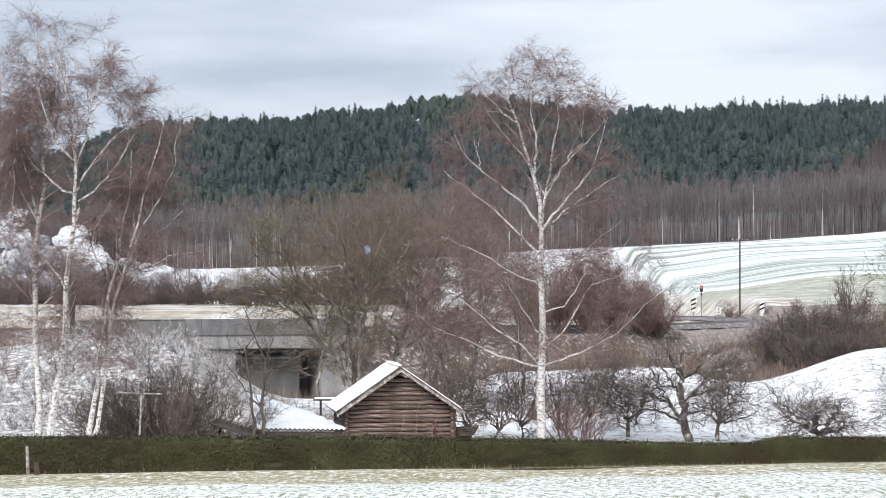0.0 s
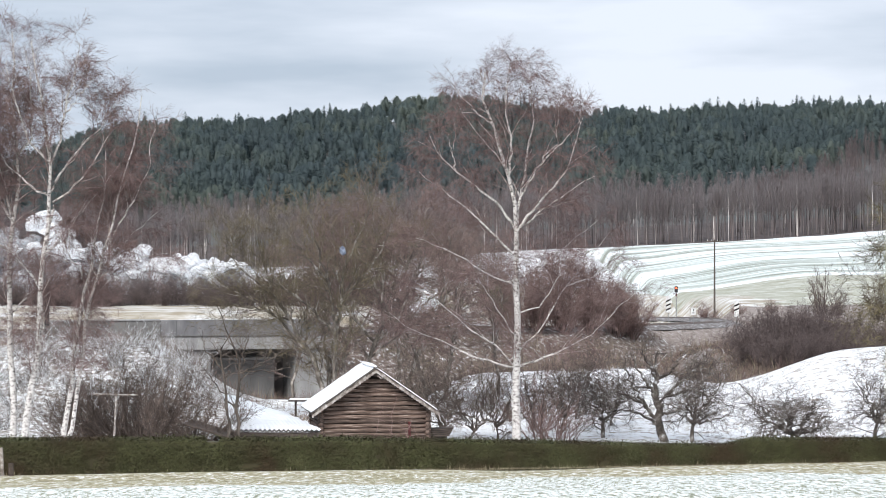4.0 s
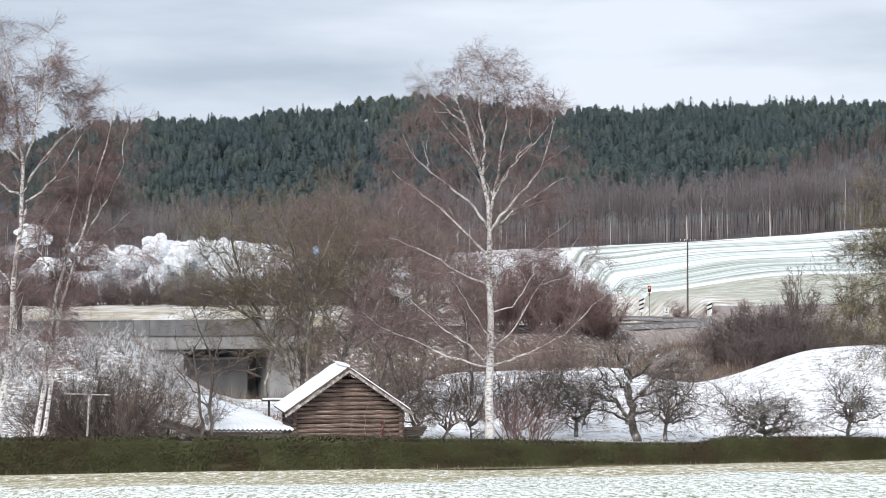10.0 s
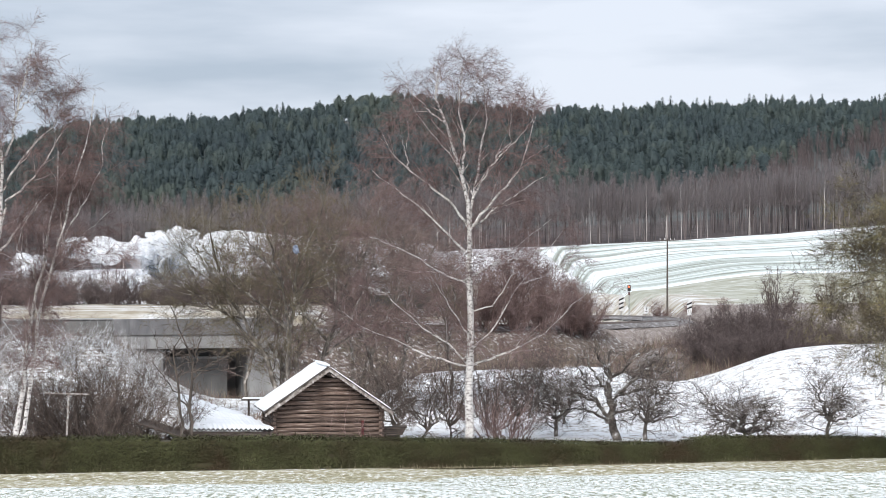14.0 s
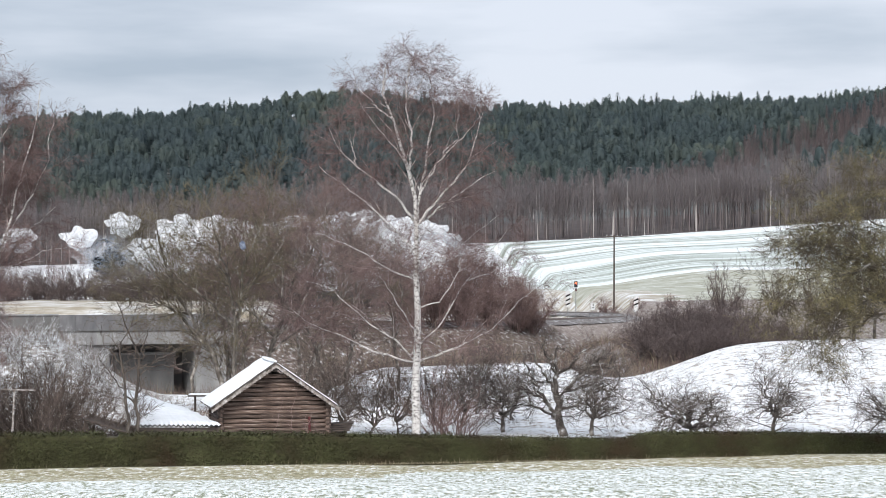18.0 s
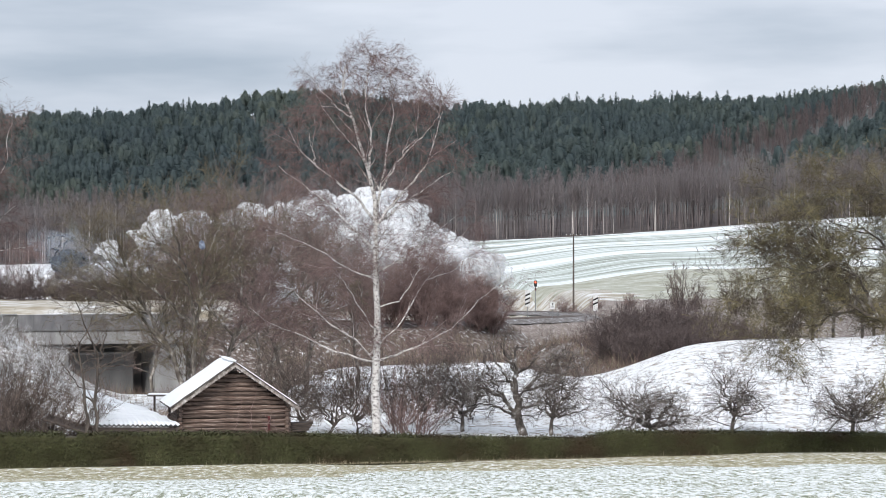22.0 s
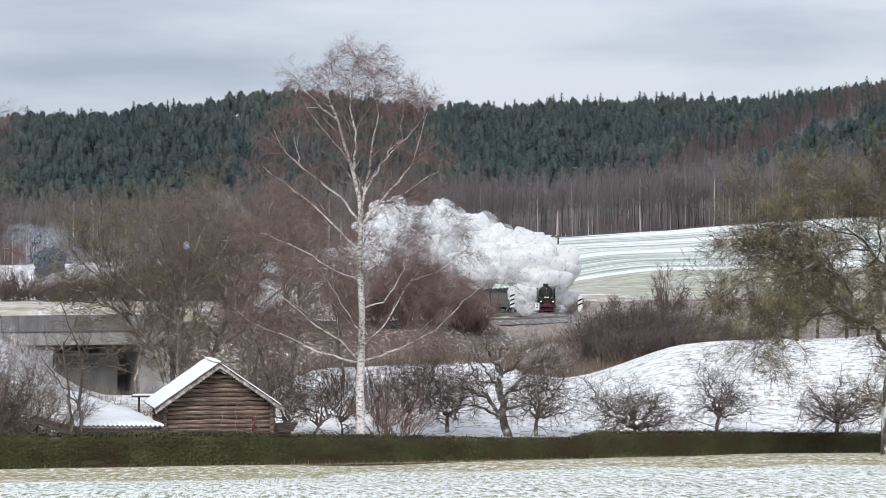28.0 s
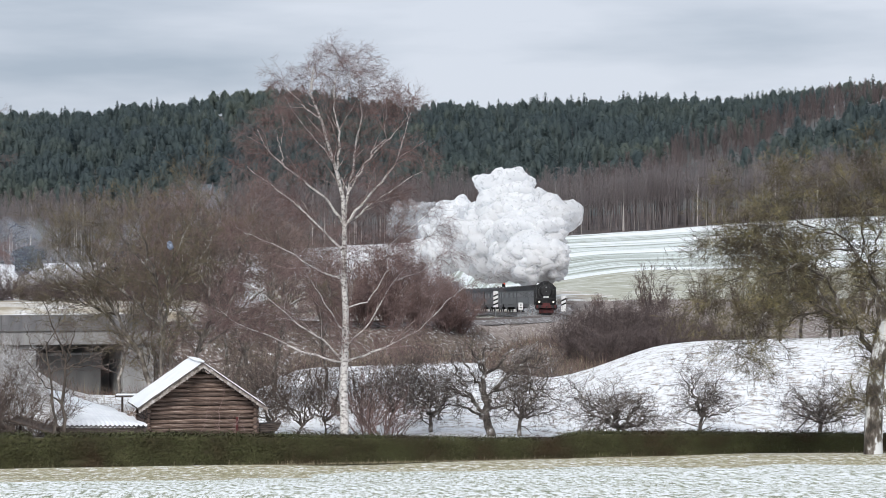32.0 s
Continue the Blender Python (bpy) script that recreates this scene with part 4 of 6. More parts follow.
def put(ob, x, y, turn, dz=-0.1):
    return copy_thing(ob, pose(x, y, height(x, y) + dz, 0, 0, turn))


def place(ob, x, y, turn, dz=-0.1):
    ob.matrix_basis = pose(x, y, height(x, y) + dz, 0, 0, turn)
    return ob


def alders():
    """Crooked spreading alders and willows between the cabin and the bridge."""
    rng = random.Random(31)
    t1 = tree("alder_tree", rng, scaffold(rng, [
        (0.15, [(-0.3, -0.3), (-0.53, 1.0), (-0.93, 2.6), (-1.72, 3.7), (-2.38, 5.0), (-3.04, 5.9), (-3.57, 8.0), (-3.7, 9.5)]),
        (0.13, [(-0.3, 0.1), (-0.13, 1.0), (0.0, 3.1), (0.13, 4.7), (0.26, 6.3), (0.58, 7.6), (1.32, 8.8), (1.72, 10.3)]),
        (0.09, [(0.0, 3.7), (-0.21, 5.8), (-0.48, 7.1), (-1.06, 9.0), (-1.32, 10.3)]),
        (0.08, [(0.0, 4.2), (-1.85, 5.7), (-3.44, 6.8), (-4.5, 8.0)]),
        (0.09, [(-0.93, 2.6), (-2.64, 4.6), (-4.36, 5.7), (-5.56, 6.3)]),
        (0.06, [(-2.1, 4.5), (-3.7, 5.1), (-5.0, 5.3), (-5.7, 4.5)]),
        (0.07, [(0.26, 5.8), (1.98, 7.4), (2.77, 9.2)]),
        (0.06, [(-0.4, 6.3), (-1.85, 8.2), (-2.38, 9.7)]),
        (0.05, [(-3.0, 6.0), (-4.6, 7.2), (-5.2, 8.4)]),
    ], 0.07, 0.8), ALDER, pose(-6.74, 125, -1.0), M_GREYBARK, M_OLIVETWIG, "crooked bare alder with yellowish twigs behind the cabin", many=True)
    t2 = tree("alder_tree", rng, scaffold(rng, [
        (0.13, [(-0.6, -0.3), (-0.4, 1.3), (0.0, 3.0), (0.45, 3.9), (0.66, 5.3), (0.6, 6.6), (0.2, 9.0), (0.1, 10.4)]),
        (0.09, [(0.4, 3.8), (1.3, 4.5), (2.1, 6.3), (2.5, 8.2), (2.7, 9.6)]),
        (0.08, [(0.55, 4.7), (1.7, 7.1), (2.5, 9.0), (2.8, 10.3)]),
        (0.08, [(0.1, 3.2), (-1.2, 5.2), (-1.8, 7.6), (-1.7, 9.8)]),
        (0.06, [(0.6, 6.0), (-0.6, 7.8), (-0.9, 9.9)]),
        (0.06, [(0.0, 2.8), (1.6, 4.0), (3.2, 5.0), (4.2, 6.4)]),
    ], 0.07, 0.8), ALDER, pose(-5.25, 127, -1.0), M_GREYBARK, M_ALDERTWIG, "bare reddish alder with forked pale limbs", many=True)
    for ob, x, y, turn, k in ((t2, -3.2, 133, 170, 0.95), (t2, -6.9, 136, 60, 0.92), (t1, -4.2, 139, 215, 0.86), (t2, -1.6, 140, 300, 0.9), (t2, -9.6, 141, 20, 0.8), (t2, 0.8, 146, 110, 0.8), (t2, -7.4, 130, 250, 0.75)):
        c = put(ob, x, y, turn)
        c.scale = (k, k, k)
    rng = random.Random(46)
    tree("rowan_tree", rng, scaffold(rng, [
        (0.085, [(0.0, -0.2), (0.1, 1.0), (0.04, 2.5), (0.21, 3.5), (-0.11, 4.4), (-0.42, 5.2), (-0.63, 5.8)]),
        (0.07, [(-0.02, 0.3), (-0.21, 1.0), (-0.25, 2.7), (-0.38, 3.5), (-0.32, 4.4), (0.0, 5.0), (0.21, 5.8)]),
        (0.045, [(0.21, 3.3), (1.05, 3.7), (1.89, 4.2)]), (0.045, [(0.04, 2.7), (0.42, 4.4), (0.84, 5.4)]),
        (0.04, [(-0.38, 3.5), (-0.95, 4.2), (-1.16, 5.0)]), (0.04, [(0.21, 3.4), (1.26, 3.4), (2.1, 3.5)]), (0.035, [(0.04, 2.2), (-0.8, 2.9), (-1.5, 3.9)]),
    ], 0.05, 0.6), [dict(a, per=a["per"] * 0.62) for a in APPLE], pose(-9.14, 99.4, -1.0), M_BARK, M_TWIG, "slim forked bare tree beside the shed", many=True)


# ---- orchard ----
APPLE = [dict(per=3.4, len=1.15, angle=(30, 75), lift=-0.03, wiggle=0.28, seg=6, rmax=0.030, thin=0.6, **{"from": 0.22}),
         dict(per=6.5, len=0.62, angle=(30, 75), lift=-0.01, wiggle=0.26, seg=4, rmax=0.010, **{"from": 0.1}),
         dict(per=9.0, len=0.34, angle=(25, 70), lift=0.02, wiggle=0.16, seg=2, rmax=0.0065, rmin=0.0048, taper=0.5, thin=0.9, **{"from": 0.1})]
alders()


def fruit_tree(seed, tall, wide, fork, r, limbs, twig, label, where, name="apple_tree", spec=APPLE, bark=None):
    """A low orchard tree: a short trunk that forks into crooked spreading limbs."""
    rng = random.Random(seed)
    st = [stem(rng, [(0, 0, -0.2), (rng.gauss(0, 0.04), 0, fork * 0.6), (rng.gauss(0, 0.08), 0, fork + 0.1)], r, 6, 0.01)]
    st[0] = [(a, b, c, r * (1 - 0.35 * i / 6)) for i, (a, b, c, _) in enumerate(st[0])]
    top = st[0][-1]
    for i in range(limbs):
        a = 2 * math.pi * i / limbs + rng.uniform(-0.4, 0.4)
        w, h = wide * rng.uniform(0.40, 1.0), (tall - fork) * rng.uniform(0.22, 1.0)
        c, s = math.cos(a), math.sin(a)
        st.append(stem(rng, [top[:3], (top[0] + c * w * 0.35, top[1] + s * w * 0.35, fork + h * 0.35), (top[0] + c * w * 0.72, top[1] + s * w * 0.72, fork + h * 0.62), (top[0] + c * w, top[1] + s * w, fork + h)], r * rng.uniform(0.4, 0.62), 12, 0.045 + 0.02 * wide))
    return tree(name, rng, st, spec, where, bark or M_ORCHARD, twig, label, "tree", 2, 6)


def old_apple():
    rng = random.Random(41)
    tree("apple_tree", rng, scaffold(rng, [
        (0.20, [(0.14, -0.3), (0.1, 0.1), (-0.12, 0.8), (-0.22, 1.7), (-0.26, 2.7), (-0.1, 3.6)]),
        (0.10, [(-0.15, 0.6), (-0.6, 1.15), (-1.3, 1.75), (-2.4, 1.85)]),
        (0.09, [(-0.5, 1.05), (-1.0, 1.75), (-1.4, 2.45), (-1.6, 3.1)]),
        (0.08, [(-0.2, 1.5), (-0.8, 2.35), (-1.1, 2.95), (-1.2, 3.5)]),
        (0.11, [(-0.1, 0.9), (0.3, 1.75), (0.8, 2.35), (1.4, 2.7), (2.1, 2.6)]),
        (0.08, [(-0.2, 2.2), (0.5, 2.95), (1.2, 3.6)]),
        (0.07, [(0.0, 0.5), (-0.9, 0.95), (-1.6, 1.05), (-2.2, 0.7)]),
        (0.08, [(0.3, 1.7), (1.2, 1.9), (2.2, 1.7), (2.8, 1.2)]),
        (0.07, [(-0.25, 2.4), (-0.7, 3.3), (-1.0, 3.8)]),
        (0.07, [(0.8, 2.3), (1.6, 3.0), (2.3, 3.3)]),
        (0.06, [(0.05, 0.7), (0.9, 1.1), (1.7, 1.0), (2.4, 0.5)]),
    ], 0.07, 0.9), APPLE, pose(7.55, 112, -0.9), M_ORCHARD, M_APPLETWIG, "gnarled bare apple tree in the snowy orchard")


old_apple()
fruit_tree(47, 3.3, 1.9, 0.45, 0.10, 9, M_APPLETWIG, "younger bare apple tree forking near the ground", pose(8.75, 111, -0.85))
fruit_tree(42, 3.0, 2.1, 0.45, 0.10, 10, M_APPLETWIG, "small bare plum tree in the orchard", pose(5.2, 114, -0.9), "plum_tree")
fruit_tree(43, 2.5, 2.4, 0.35, 0.10, 15, M_APPLETWIG, "low spreading bare apple bush", pose(12.5, 108, height(12.5, 108) - 0.05), "apple_bush")
fruit_tree(44, 2.9, 1.5, 0.6, 0.09, 12, M_APPLETWIG, "small dome-shaped bare pear tree", pose(15.9, 108, height(15.9, 108) - 0.05), "pear_tree")
fruit_tree(45, 2.4, 2.0, 0.4, 0.10, 14, M_APPLETWIG, "low bare apple bush on the meadow", pose(20.4, 106, height(20.4, 106) - 0.05), "apple_bush")
for i, (x, y) in enumerate(((26.6, 150), (28.3, 153), (29.4, 150), (30.9, 154), (33.0, 152))):
    fruit_tree(50 + i, 4.2, 2.2, 1.3, 0.11, 6, M_LICHEN, "old bare orchard tree on the crest", pose(x, y, height(x, y) - 0.05))


def near_tree():
    """The old pear tree that stands at the end of the hedge, its limbs reaching far to one side."""
    rng = random.Random(61)
    st = scaffold(rng, [
        (0.33, [(0.02, -0.3), (0.0, 0.2), (-0.06, 1.9), (0.0, 3.3), (0.22, 4.1), (0.53, 5.0)]),
        (0.17, [(0.0, 3.7), (-0.59, 4.5), (-1.68, 5.0), (-2.27, 5.4), (-2.96, 5.8), (-3.65, 5.8)]),
        (0.09, [(-1.88, 5.2), (-2.86, 4.7), (-3.65, 4.1), (-3.95, 3.6)]),
        (0.15, [(0.3, 4.1), (0.3, 5.2), (0.0, 6.4), (-0.69, 7.4), (-1.48, 8.0)]),
        (0.09, [(-2.27, 5.5), (-3.85, 5.0), (-4.83, 4.3), (-5.17, 3.9), (-5.07, 3.6)]),
        (0.10, [(-0.3, 7.0), (-0.3, 8.1), (-0.69, 9.1), (-1.48, 9.9)]),
        (0.10, [(-1.28, 5.3), (-2.47, 7.0), (-4.05, 7.4), (-5.42, 6.7)]),
        (0.09, [(-0.89, 7.2), (-2.27, 8.0), (-3.85, 8.9), (-5.03, 9.3)]),
        (0.08, [(-2.86, 5.8), (-4.24, 6.2), (-5.42, 6.0), (-6.5, 4.85)]),
        (0.08, [(-2.07, 7.0), (-3.45, 8.0), (-4.83, 7.8), (-5.82, 7.9)]),
        (0.14, [(0.53, 5.0), (1.09, 6.6), (1.29, 8.2), (1.09, 9.9)]),
        (0.14, [(0.5, 4.9), (1.88, 6.2), (3.07, 7.0), (4.26, 7.4)]),
        (0.10, [(0.0, 6.6), (0.49, 8.2), (0.3, 9.7), (-0.3, 10.5)]),
        (0.08, [(-0.5, 7.2), (-1.8, 7.0), (-3.0, 6.9), (-4.4, 7.0)]),
        (0.07, [(-1.0, 4.8), (-1.8, 6.2), (-2.9, 6.6), (-4.3, 6.0)]),
        (0.07, [(-1.4, 8.0), (-2.4, 8.9), (-2.9, 10.0)]),
    ], 0.09, 0.6)
    st[0] = [(0.02 + 0.5 * (i / 14) ** 3, 0.0, -0.3 + 5.3 * i / 14, 0.34 - 0.10 * i / 14 + 0.10 * (i == 0)) for i in range(15)]
    spec = [dict(per=5.6, len=1.5, angle=(30, 80), lift=0.0, wiggle=0.20, seg=6, rmax=0.030, thin=0.5, **{"from": 0.22}),
            dict(per=9.0, len=0.9, angle=(30, 70), lift=-0.02, wiggle=0.20, seg=4, rmax=0.013, **{"from": 0.1}),
            dict(per=14.0, len=0.40, angle=(25, 70), lift=0.0, wiggle=0.18, seg=2, rmax=0.0075, rmin=0.005, taper=0.5, thin=0.9, **{"from": 0.1})]
    pear = tree("pear_tree", rng, st, spec, pose(19.54, 92, height(19.54, 92)), M_ORCHARD, M_LICHEN, "old pear tree with snow-caked trunk and lichen-yellow twigs", "tree", 2, 10)
    for ob in pear.children:
        if ob.name.startswith("trunk"):
            ob.data.materials[0] = M_SNOWBARK


near_tree()

# ---- shrubs ----
SHRUB = [dict(per=2.6, len=0.9, angle=(15, 45), lift=0.05, wiggle=0.12, seg=5, rmax=0.014, thin=0.6, **{"from": 0.15}),
         dict(per=6.0, len=0.45, angle=(20, 50), lift=0.03, wiggle=0.14, seg=2, rmax=0.011, thin=0.9, **{"from": 0.1})]
FARSHRUB = [dict(per=2.6, len=1.3, angle=(20, 55), lift=0.03, wiggle=0.16, seg=4, rmax=0.020, thin=0.6, **{"from": 0.1}),
            dict(per=8.0, len=0.75, angle=(20, 60), lift=0.02, wiggle=0.16, seg=2, rmax=0.013, rmin=0.010, taper=0.4, thin=0.9, **{"from": 0.1})]
HAZEL = [dict(per=4.6, len=0.9, angle=(18, 55), lift=0.02, wiggle=0.16, seg=4, rmax=0.013, thin=0.6, **{"from": 0.15}),
         dict(per=12.0, len=0.42, angle=(20, 60), lift=0.0, wiggle=0.16, seg=2, rmax=0.009, rmin=0.006, thin=0.9, **{"from": 0.1})]
REDBUSH = [dict(per=2.4, len=1.5, angle=(18, 55), lift=0.02, wiggle=0.15, seg=4, rmax=0.024, thin=0.6, **{"from": 0.12}),
           dict(per=13.0, len=0.8, angle=(20, 60), lift=0.0, wiggle=0.15, seg=2, rmax=0.009, rmin=0.0065, taper=0.5, **{"from": 0.1})]
THORN = [dict(per=4.0, len=0.75, angle=(20, 60), lift=0.0, wiggle=0.16, seg=4, rmax=0.022, thin=0.6, **{"from": 0.1}),
         dict(per=15.0, len=0.42, angle=(25, 80), lift=-0.02, wiggle=0.2, seg=2, rmax=0.008, rmin=0.0065, taper=0.4, thin=0.9, **{"from": 0.1})]
b1 = place(clump("hazel_bush", 71, 38, 4.1, 2.6, 0.032, HAZEL, M_TWIG, M_TWIG, "dense brown bare bush behind the hedge", "bush", 0.5, limb_levels=1), -12.6, 100, 0)
b2 = place(clump("willow_bush", 72, 20, 2.6, 1.6, 0.022, SHRUB, M_REDTWIG, M_REDTWIG, "bush of thin reddish shoots", "bush", 0.5, limb_levels=1), 2.6, 109.5, 0)
b3 = place(clump("snowy_bush", 73, 24, 3.2, 2.8, 0.030, SHRUB, M_SNOWTWIG, M_SNOWTWIG, "snow-dusted bare bush on the bank", "bush", 0.7, limb_levels=1), -17.5, 127, 0)
b3.scale = (0.42, 0.42, 0.42)
b4 = place(clump("thorn_bush", 74, 90, 4.3, 2.9, 0.040, THORN, M_BROWNTWIG, M_BROWNTWIG, "dense dark brown thorn bush by the line", "bush", 1.0, limb_levels=1), 24.9, 238, 0)
b4.scale = (1.2, 1.2, 1.25)
b5 = place(clump("red_bush", 75, 46, 8.6, 3.0, 0.06, REDBUSH, M_REDTWIG, M_REDTWIG, "tall reddish bare bush on the embankment", "bush", 0.8, limb_levels=1), 8.6, 287.2, 0)
b6 = fruit_tree(76, 3.7, 1.7, 0.5, 0.065, 9, M_TWIG, "dark bare sapling with crooked branches by the birch", pose(-0.4, 110, height(-0.4, 110) - 0.1), "sapling", bark=M_BARK)
for ob, x, y, turn, k in ((b1, -14.6, 101.5, 90, 0.85), (b1, -10.9, 101.0, 200, 0.8), (b1, -13.6, 102.5, 150, 1.0), (b2, 3.3, 110.5, 140, 0.8), (b2, 2.4, 119, 300, 1.2),
                          *((b3, -22.9 + 1.15 * (i % 9) + 0.5 * math.sin(i * 2.7), 118 + 2.7 * (i // 9) + 1.2 * math.sin(i * 5.1), i * 77, 0.44 + 0.12 * math.sin(i * 3.3)) for i in range(54)), (b3, -33.5, 228, 10, 1.5), (b3, -38.0, 232, 80, 1.6), (b3, -41.0, 226, 150, 1.5), (b3, -36.0, 220, 220, 1.6), (b3, -44.5, 232, 300, 1.5), (b3, -31.0, 221, 40, 1.4), (b3, -39.5, 214, 110, 1.5), (b3, -28.0, 208, 200, 1.4), (b3, -34.0, 206, 270, 1.5),
                          (b4, 26.6, 236, 70, 1.35), (b4, 28.8, 240, 140, 1.4), (b4, 31.0, 237, 210, 1.35), (b4, 34.8, 242, 20, 1.0), (b4, 28.6, 230, 330, 0.95), (b4, 31.2, 229, 100, 0.9), (b4, 26.0, 229, 190, 0.9),
                          (b4, 36.5, 239, 50, 0.9), (b4, 30.5, 246, 10, 1.0), (b4, 26.2, 246, 120, 0.95), (b4, 34.0, 250, 240, 1.0), (b5, 11.8, 290.2, 90, 0.95), (b5, 14.8, 293.2, 310, 0.80), (b5, 5.6, 284.2, 200, 0.92), (b5, 2.6, 281.2, 20, 0.82), (b5, 16.6, 295.2, 20, 0.72),
                          (b6, 0.7, 112, 100, 1.0), (b6, -1.5, 112, 220, 0.95), (b6, 3.6, 118, 40, 1.0), (b6, 2.5, 114, 200, 0.8), (b6, 5.9, 121, 300, 0.8), (b6, -2.6, 116, 130, 1.0), (b6, 4.5, 125, 10, 1.1), (b6, 9.8, 120, 170, 0.7)):
    c = put(ob, x, y, turn)
    c.scale = (k, k, k)
# shrubs on the shelf beyond the bridge and round the far field
b7 = place(clump("field_bush", 77, 22, 3.6, 2.4, 0.05, FARSHRUB, M_BROWNTWIG, M_BROWNTWIG, "brown bare bush in a field hedgerow", "bush", 1.2, limb_levels=1), -24, 338, 0)
rng = random.Random(9)
for i in range(54):
    x = -68 + i * 1.15
    c = put(b7, x + rng.uniform(-0.8, 0.8), 337 + rng.uniform(-4, 6), rng.uniform(0, 360))
    k = rng.uniform(0.85, 1.35)
    c.scale = (k, k, k * rng.uniform(0.8, 1.1))
b8 = place(clump("ash_tree", 78, 16, 8.2, 3.0, 0.09, FARSHRUB, M_BROWNTWIG, M_TWIG, "bare upright ash tree by the far field", "tree", 0.7, limb_levels=1), 48.4, 380, 0)
for x, y, turn, k in ((57.0, 385, 90, 0.85), (61.5, 380, 10, 0.8), (67, 390, 200, 0.9), (74, 384, 120, 0.9), (81, 388, 250, 0.95), (53, 398, 40, 0.6)):
    c = put(b8, x, y, turn)
    c.scale = (k, k, k)
b9 = place(clump("track_bush", 79, 16, 3.0, 1.4, 0.05, FARSHRUB, M_REDTWIG, M_REDTWIG, "small reddish bush beside the track", "bush", 0.5, limb_levels=1), 33.4, 396, 0)
b9.matrix_basis = pose(34.6, 415, height(34.6, 415) - 0.1)
for x, y, k in ((39.5, 412, 0.7), (36.8, 420, 0.6), (44, 405, 0.7)):
    c = put(b9, x, y, 50)
    c.scale = (k, k, k)
for x, y, k in ((100.5, 640, 0.9), (96, 645, 0.6), (115, 660, 0.8), (121, 655, 0.9)):
    c = fruit_tree(90 + int(x), 6.0, 3.0, 2.2, 0.22, 6, M_BROWNTWIG, "bare fruit tree in the far snowy field", pose(x, y, height(x, y)), spec=FARSHRUB)
    c.scale = (k, k, k)


def undergrowth():
    """Low brushwood over the valley and the embankment slopes."""
    rng = np.random.RandomState(17)
    n = 85000
    y = rng.uniform(116, 300, n)
    x = rng.uniform(-0.23, 0.15, n) * y
    gap, zt = track_gap(x, y)
    z = graded(ground(x, y), gap, zt, x)
    bare = np.array([noise.noise((a * 0.16, b * 0.11, 2.0)) for a, b in zip(x, y)])
    keep = (gap > 4) & ~((x > 10.5) & (y < 172)) & ~((x > -3.5) & (x < 11.5) & (y < 172)) & (bare > -0.22) & ~((x * 135 / y < -10.0) & (y < 152) & (rng.rand(n) > 0.14))
    x, y, z = (np.repeat(v[keep], 7) for v in (x, y, z))
    m = len(x)
    x, y = x + rng.normal(0, 0.4, m), y + rng.normal(0, 0.4, m)
    ang, ln, lean = rng.uniform(0, 6.28, m), rng.uniform(0.3, 1.5, m) * (0.6 + 0.8 * (rng.rand(m) > 0.8)) * np.interp(y, [120, 165], [0.45, 1]), rng.uniform(0.05, 0.75, m)
    P = np.stack([x, y, z - 0.05], 1)
    E = P + np.stack([np.cos(ang) * ln * lean, np.sin(ang) * ln * lean, ln], 1)
    tw = rng.uniform(0, 6.28, m)
    S = np.stack([np.cos(tw), np.sin(tw), 0 * tw], 1) * (rng.uniform(0.00005, 0.00010, m) * y)[:, None]
    V = np.stack([P - S, P + S, E], 1).reshape(-1, 3)
    tri, pick = np.arange(3 * m).reshape(-1, 3), rng.choice(3, m, p=[0.45, 0.35, 0.2])
    tagged(new("brushwood", np_mesh("brushwood", V, [(tri, pick)], [M_TWIG, M_REDTWIG, M_STRAW])), "low brown brushwood and dead grass on the valley slopes", "brush", kind="stuff")


undergrowth()


def dry_grass():
    """Dry blades along the foot of the hedge and sprouts over the field."""
    rng = np.random.RandomState(19)
    def blades(n, x, y, tall, wide, name, mat, label):
        z = ground(x, y)
        ang, lean = rng.uniform(0, 6.28, n), rng.uniform(0.1, 0.5, n)
        P = np.stack([x, y, z - 0.01], 1)
        S = np.stack([np.cos(ang), np.sin(ang), 0 * ang], 1) * wide
        E = P + np.stack([np.sin(ang) * lean * tall, np.cos(ang) * lean * tall, tall], 1)
        V = np.stack([P - S, P + S, E], 1).reshape(-1, 3)
        tagged(new(name, np_mesh(name, V, [(np.arange(3 * n).reshape(-1, 3), 0)], [mat])), label, "grass", kind="stuff")
    n = 11000
    x = rng.uniform(-20, 29, n)
    blades(n, x, hedge_line(x) - 0.05 - 2.2 * rng.rand(n) ** 2.5, rng.uniform(0.04, 0.24, n) * (0.30 + 0.70 * (rng.rand(n) > 0.88)), 0.006, "dry_grass", M_STRAW, "dry straw-coloured grass along the hedge foot")
    n = 30000
    x = rng.uniform(-21, 29, n)
    blades(n, x, 50 + (hedge_line(x) - 50) * rng.rand(n), rng.uniform(0.015, 0.045, n), 0.007, "winter_crop", M_SPROUT, "sparse green crop sprouts through the snow")


dry_grass()

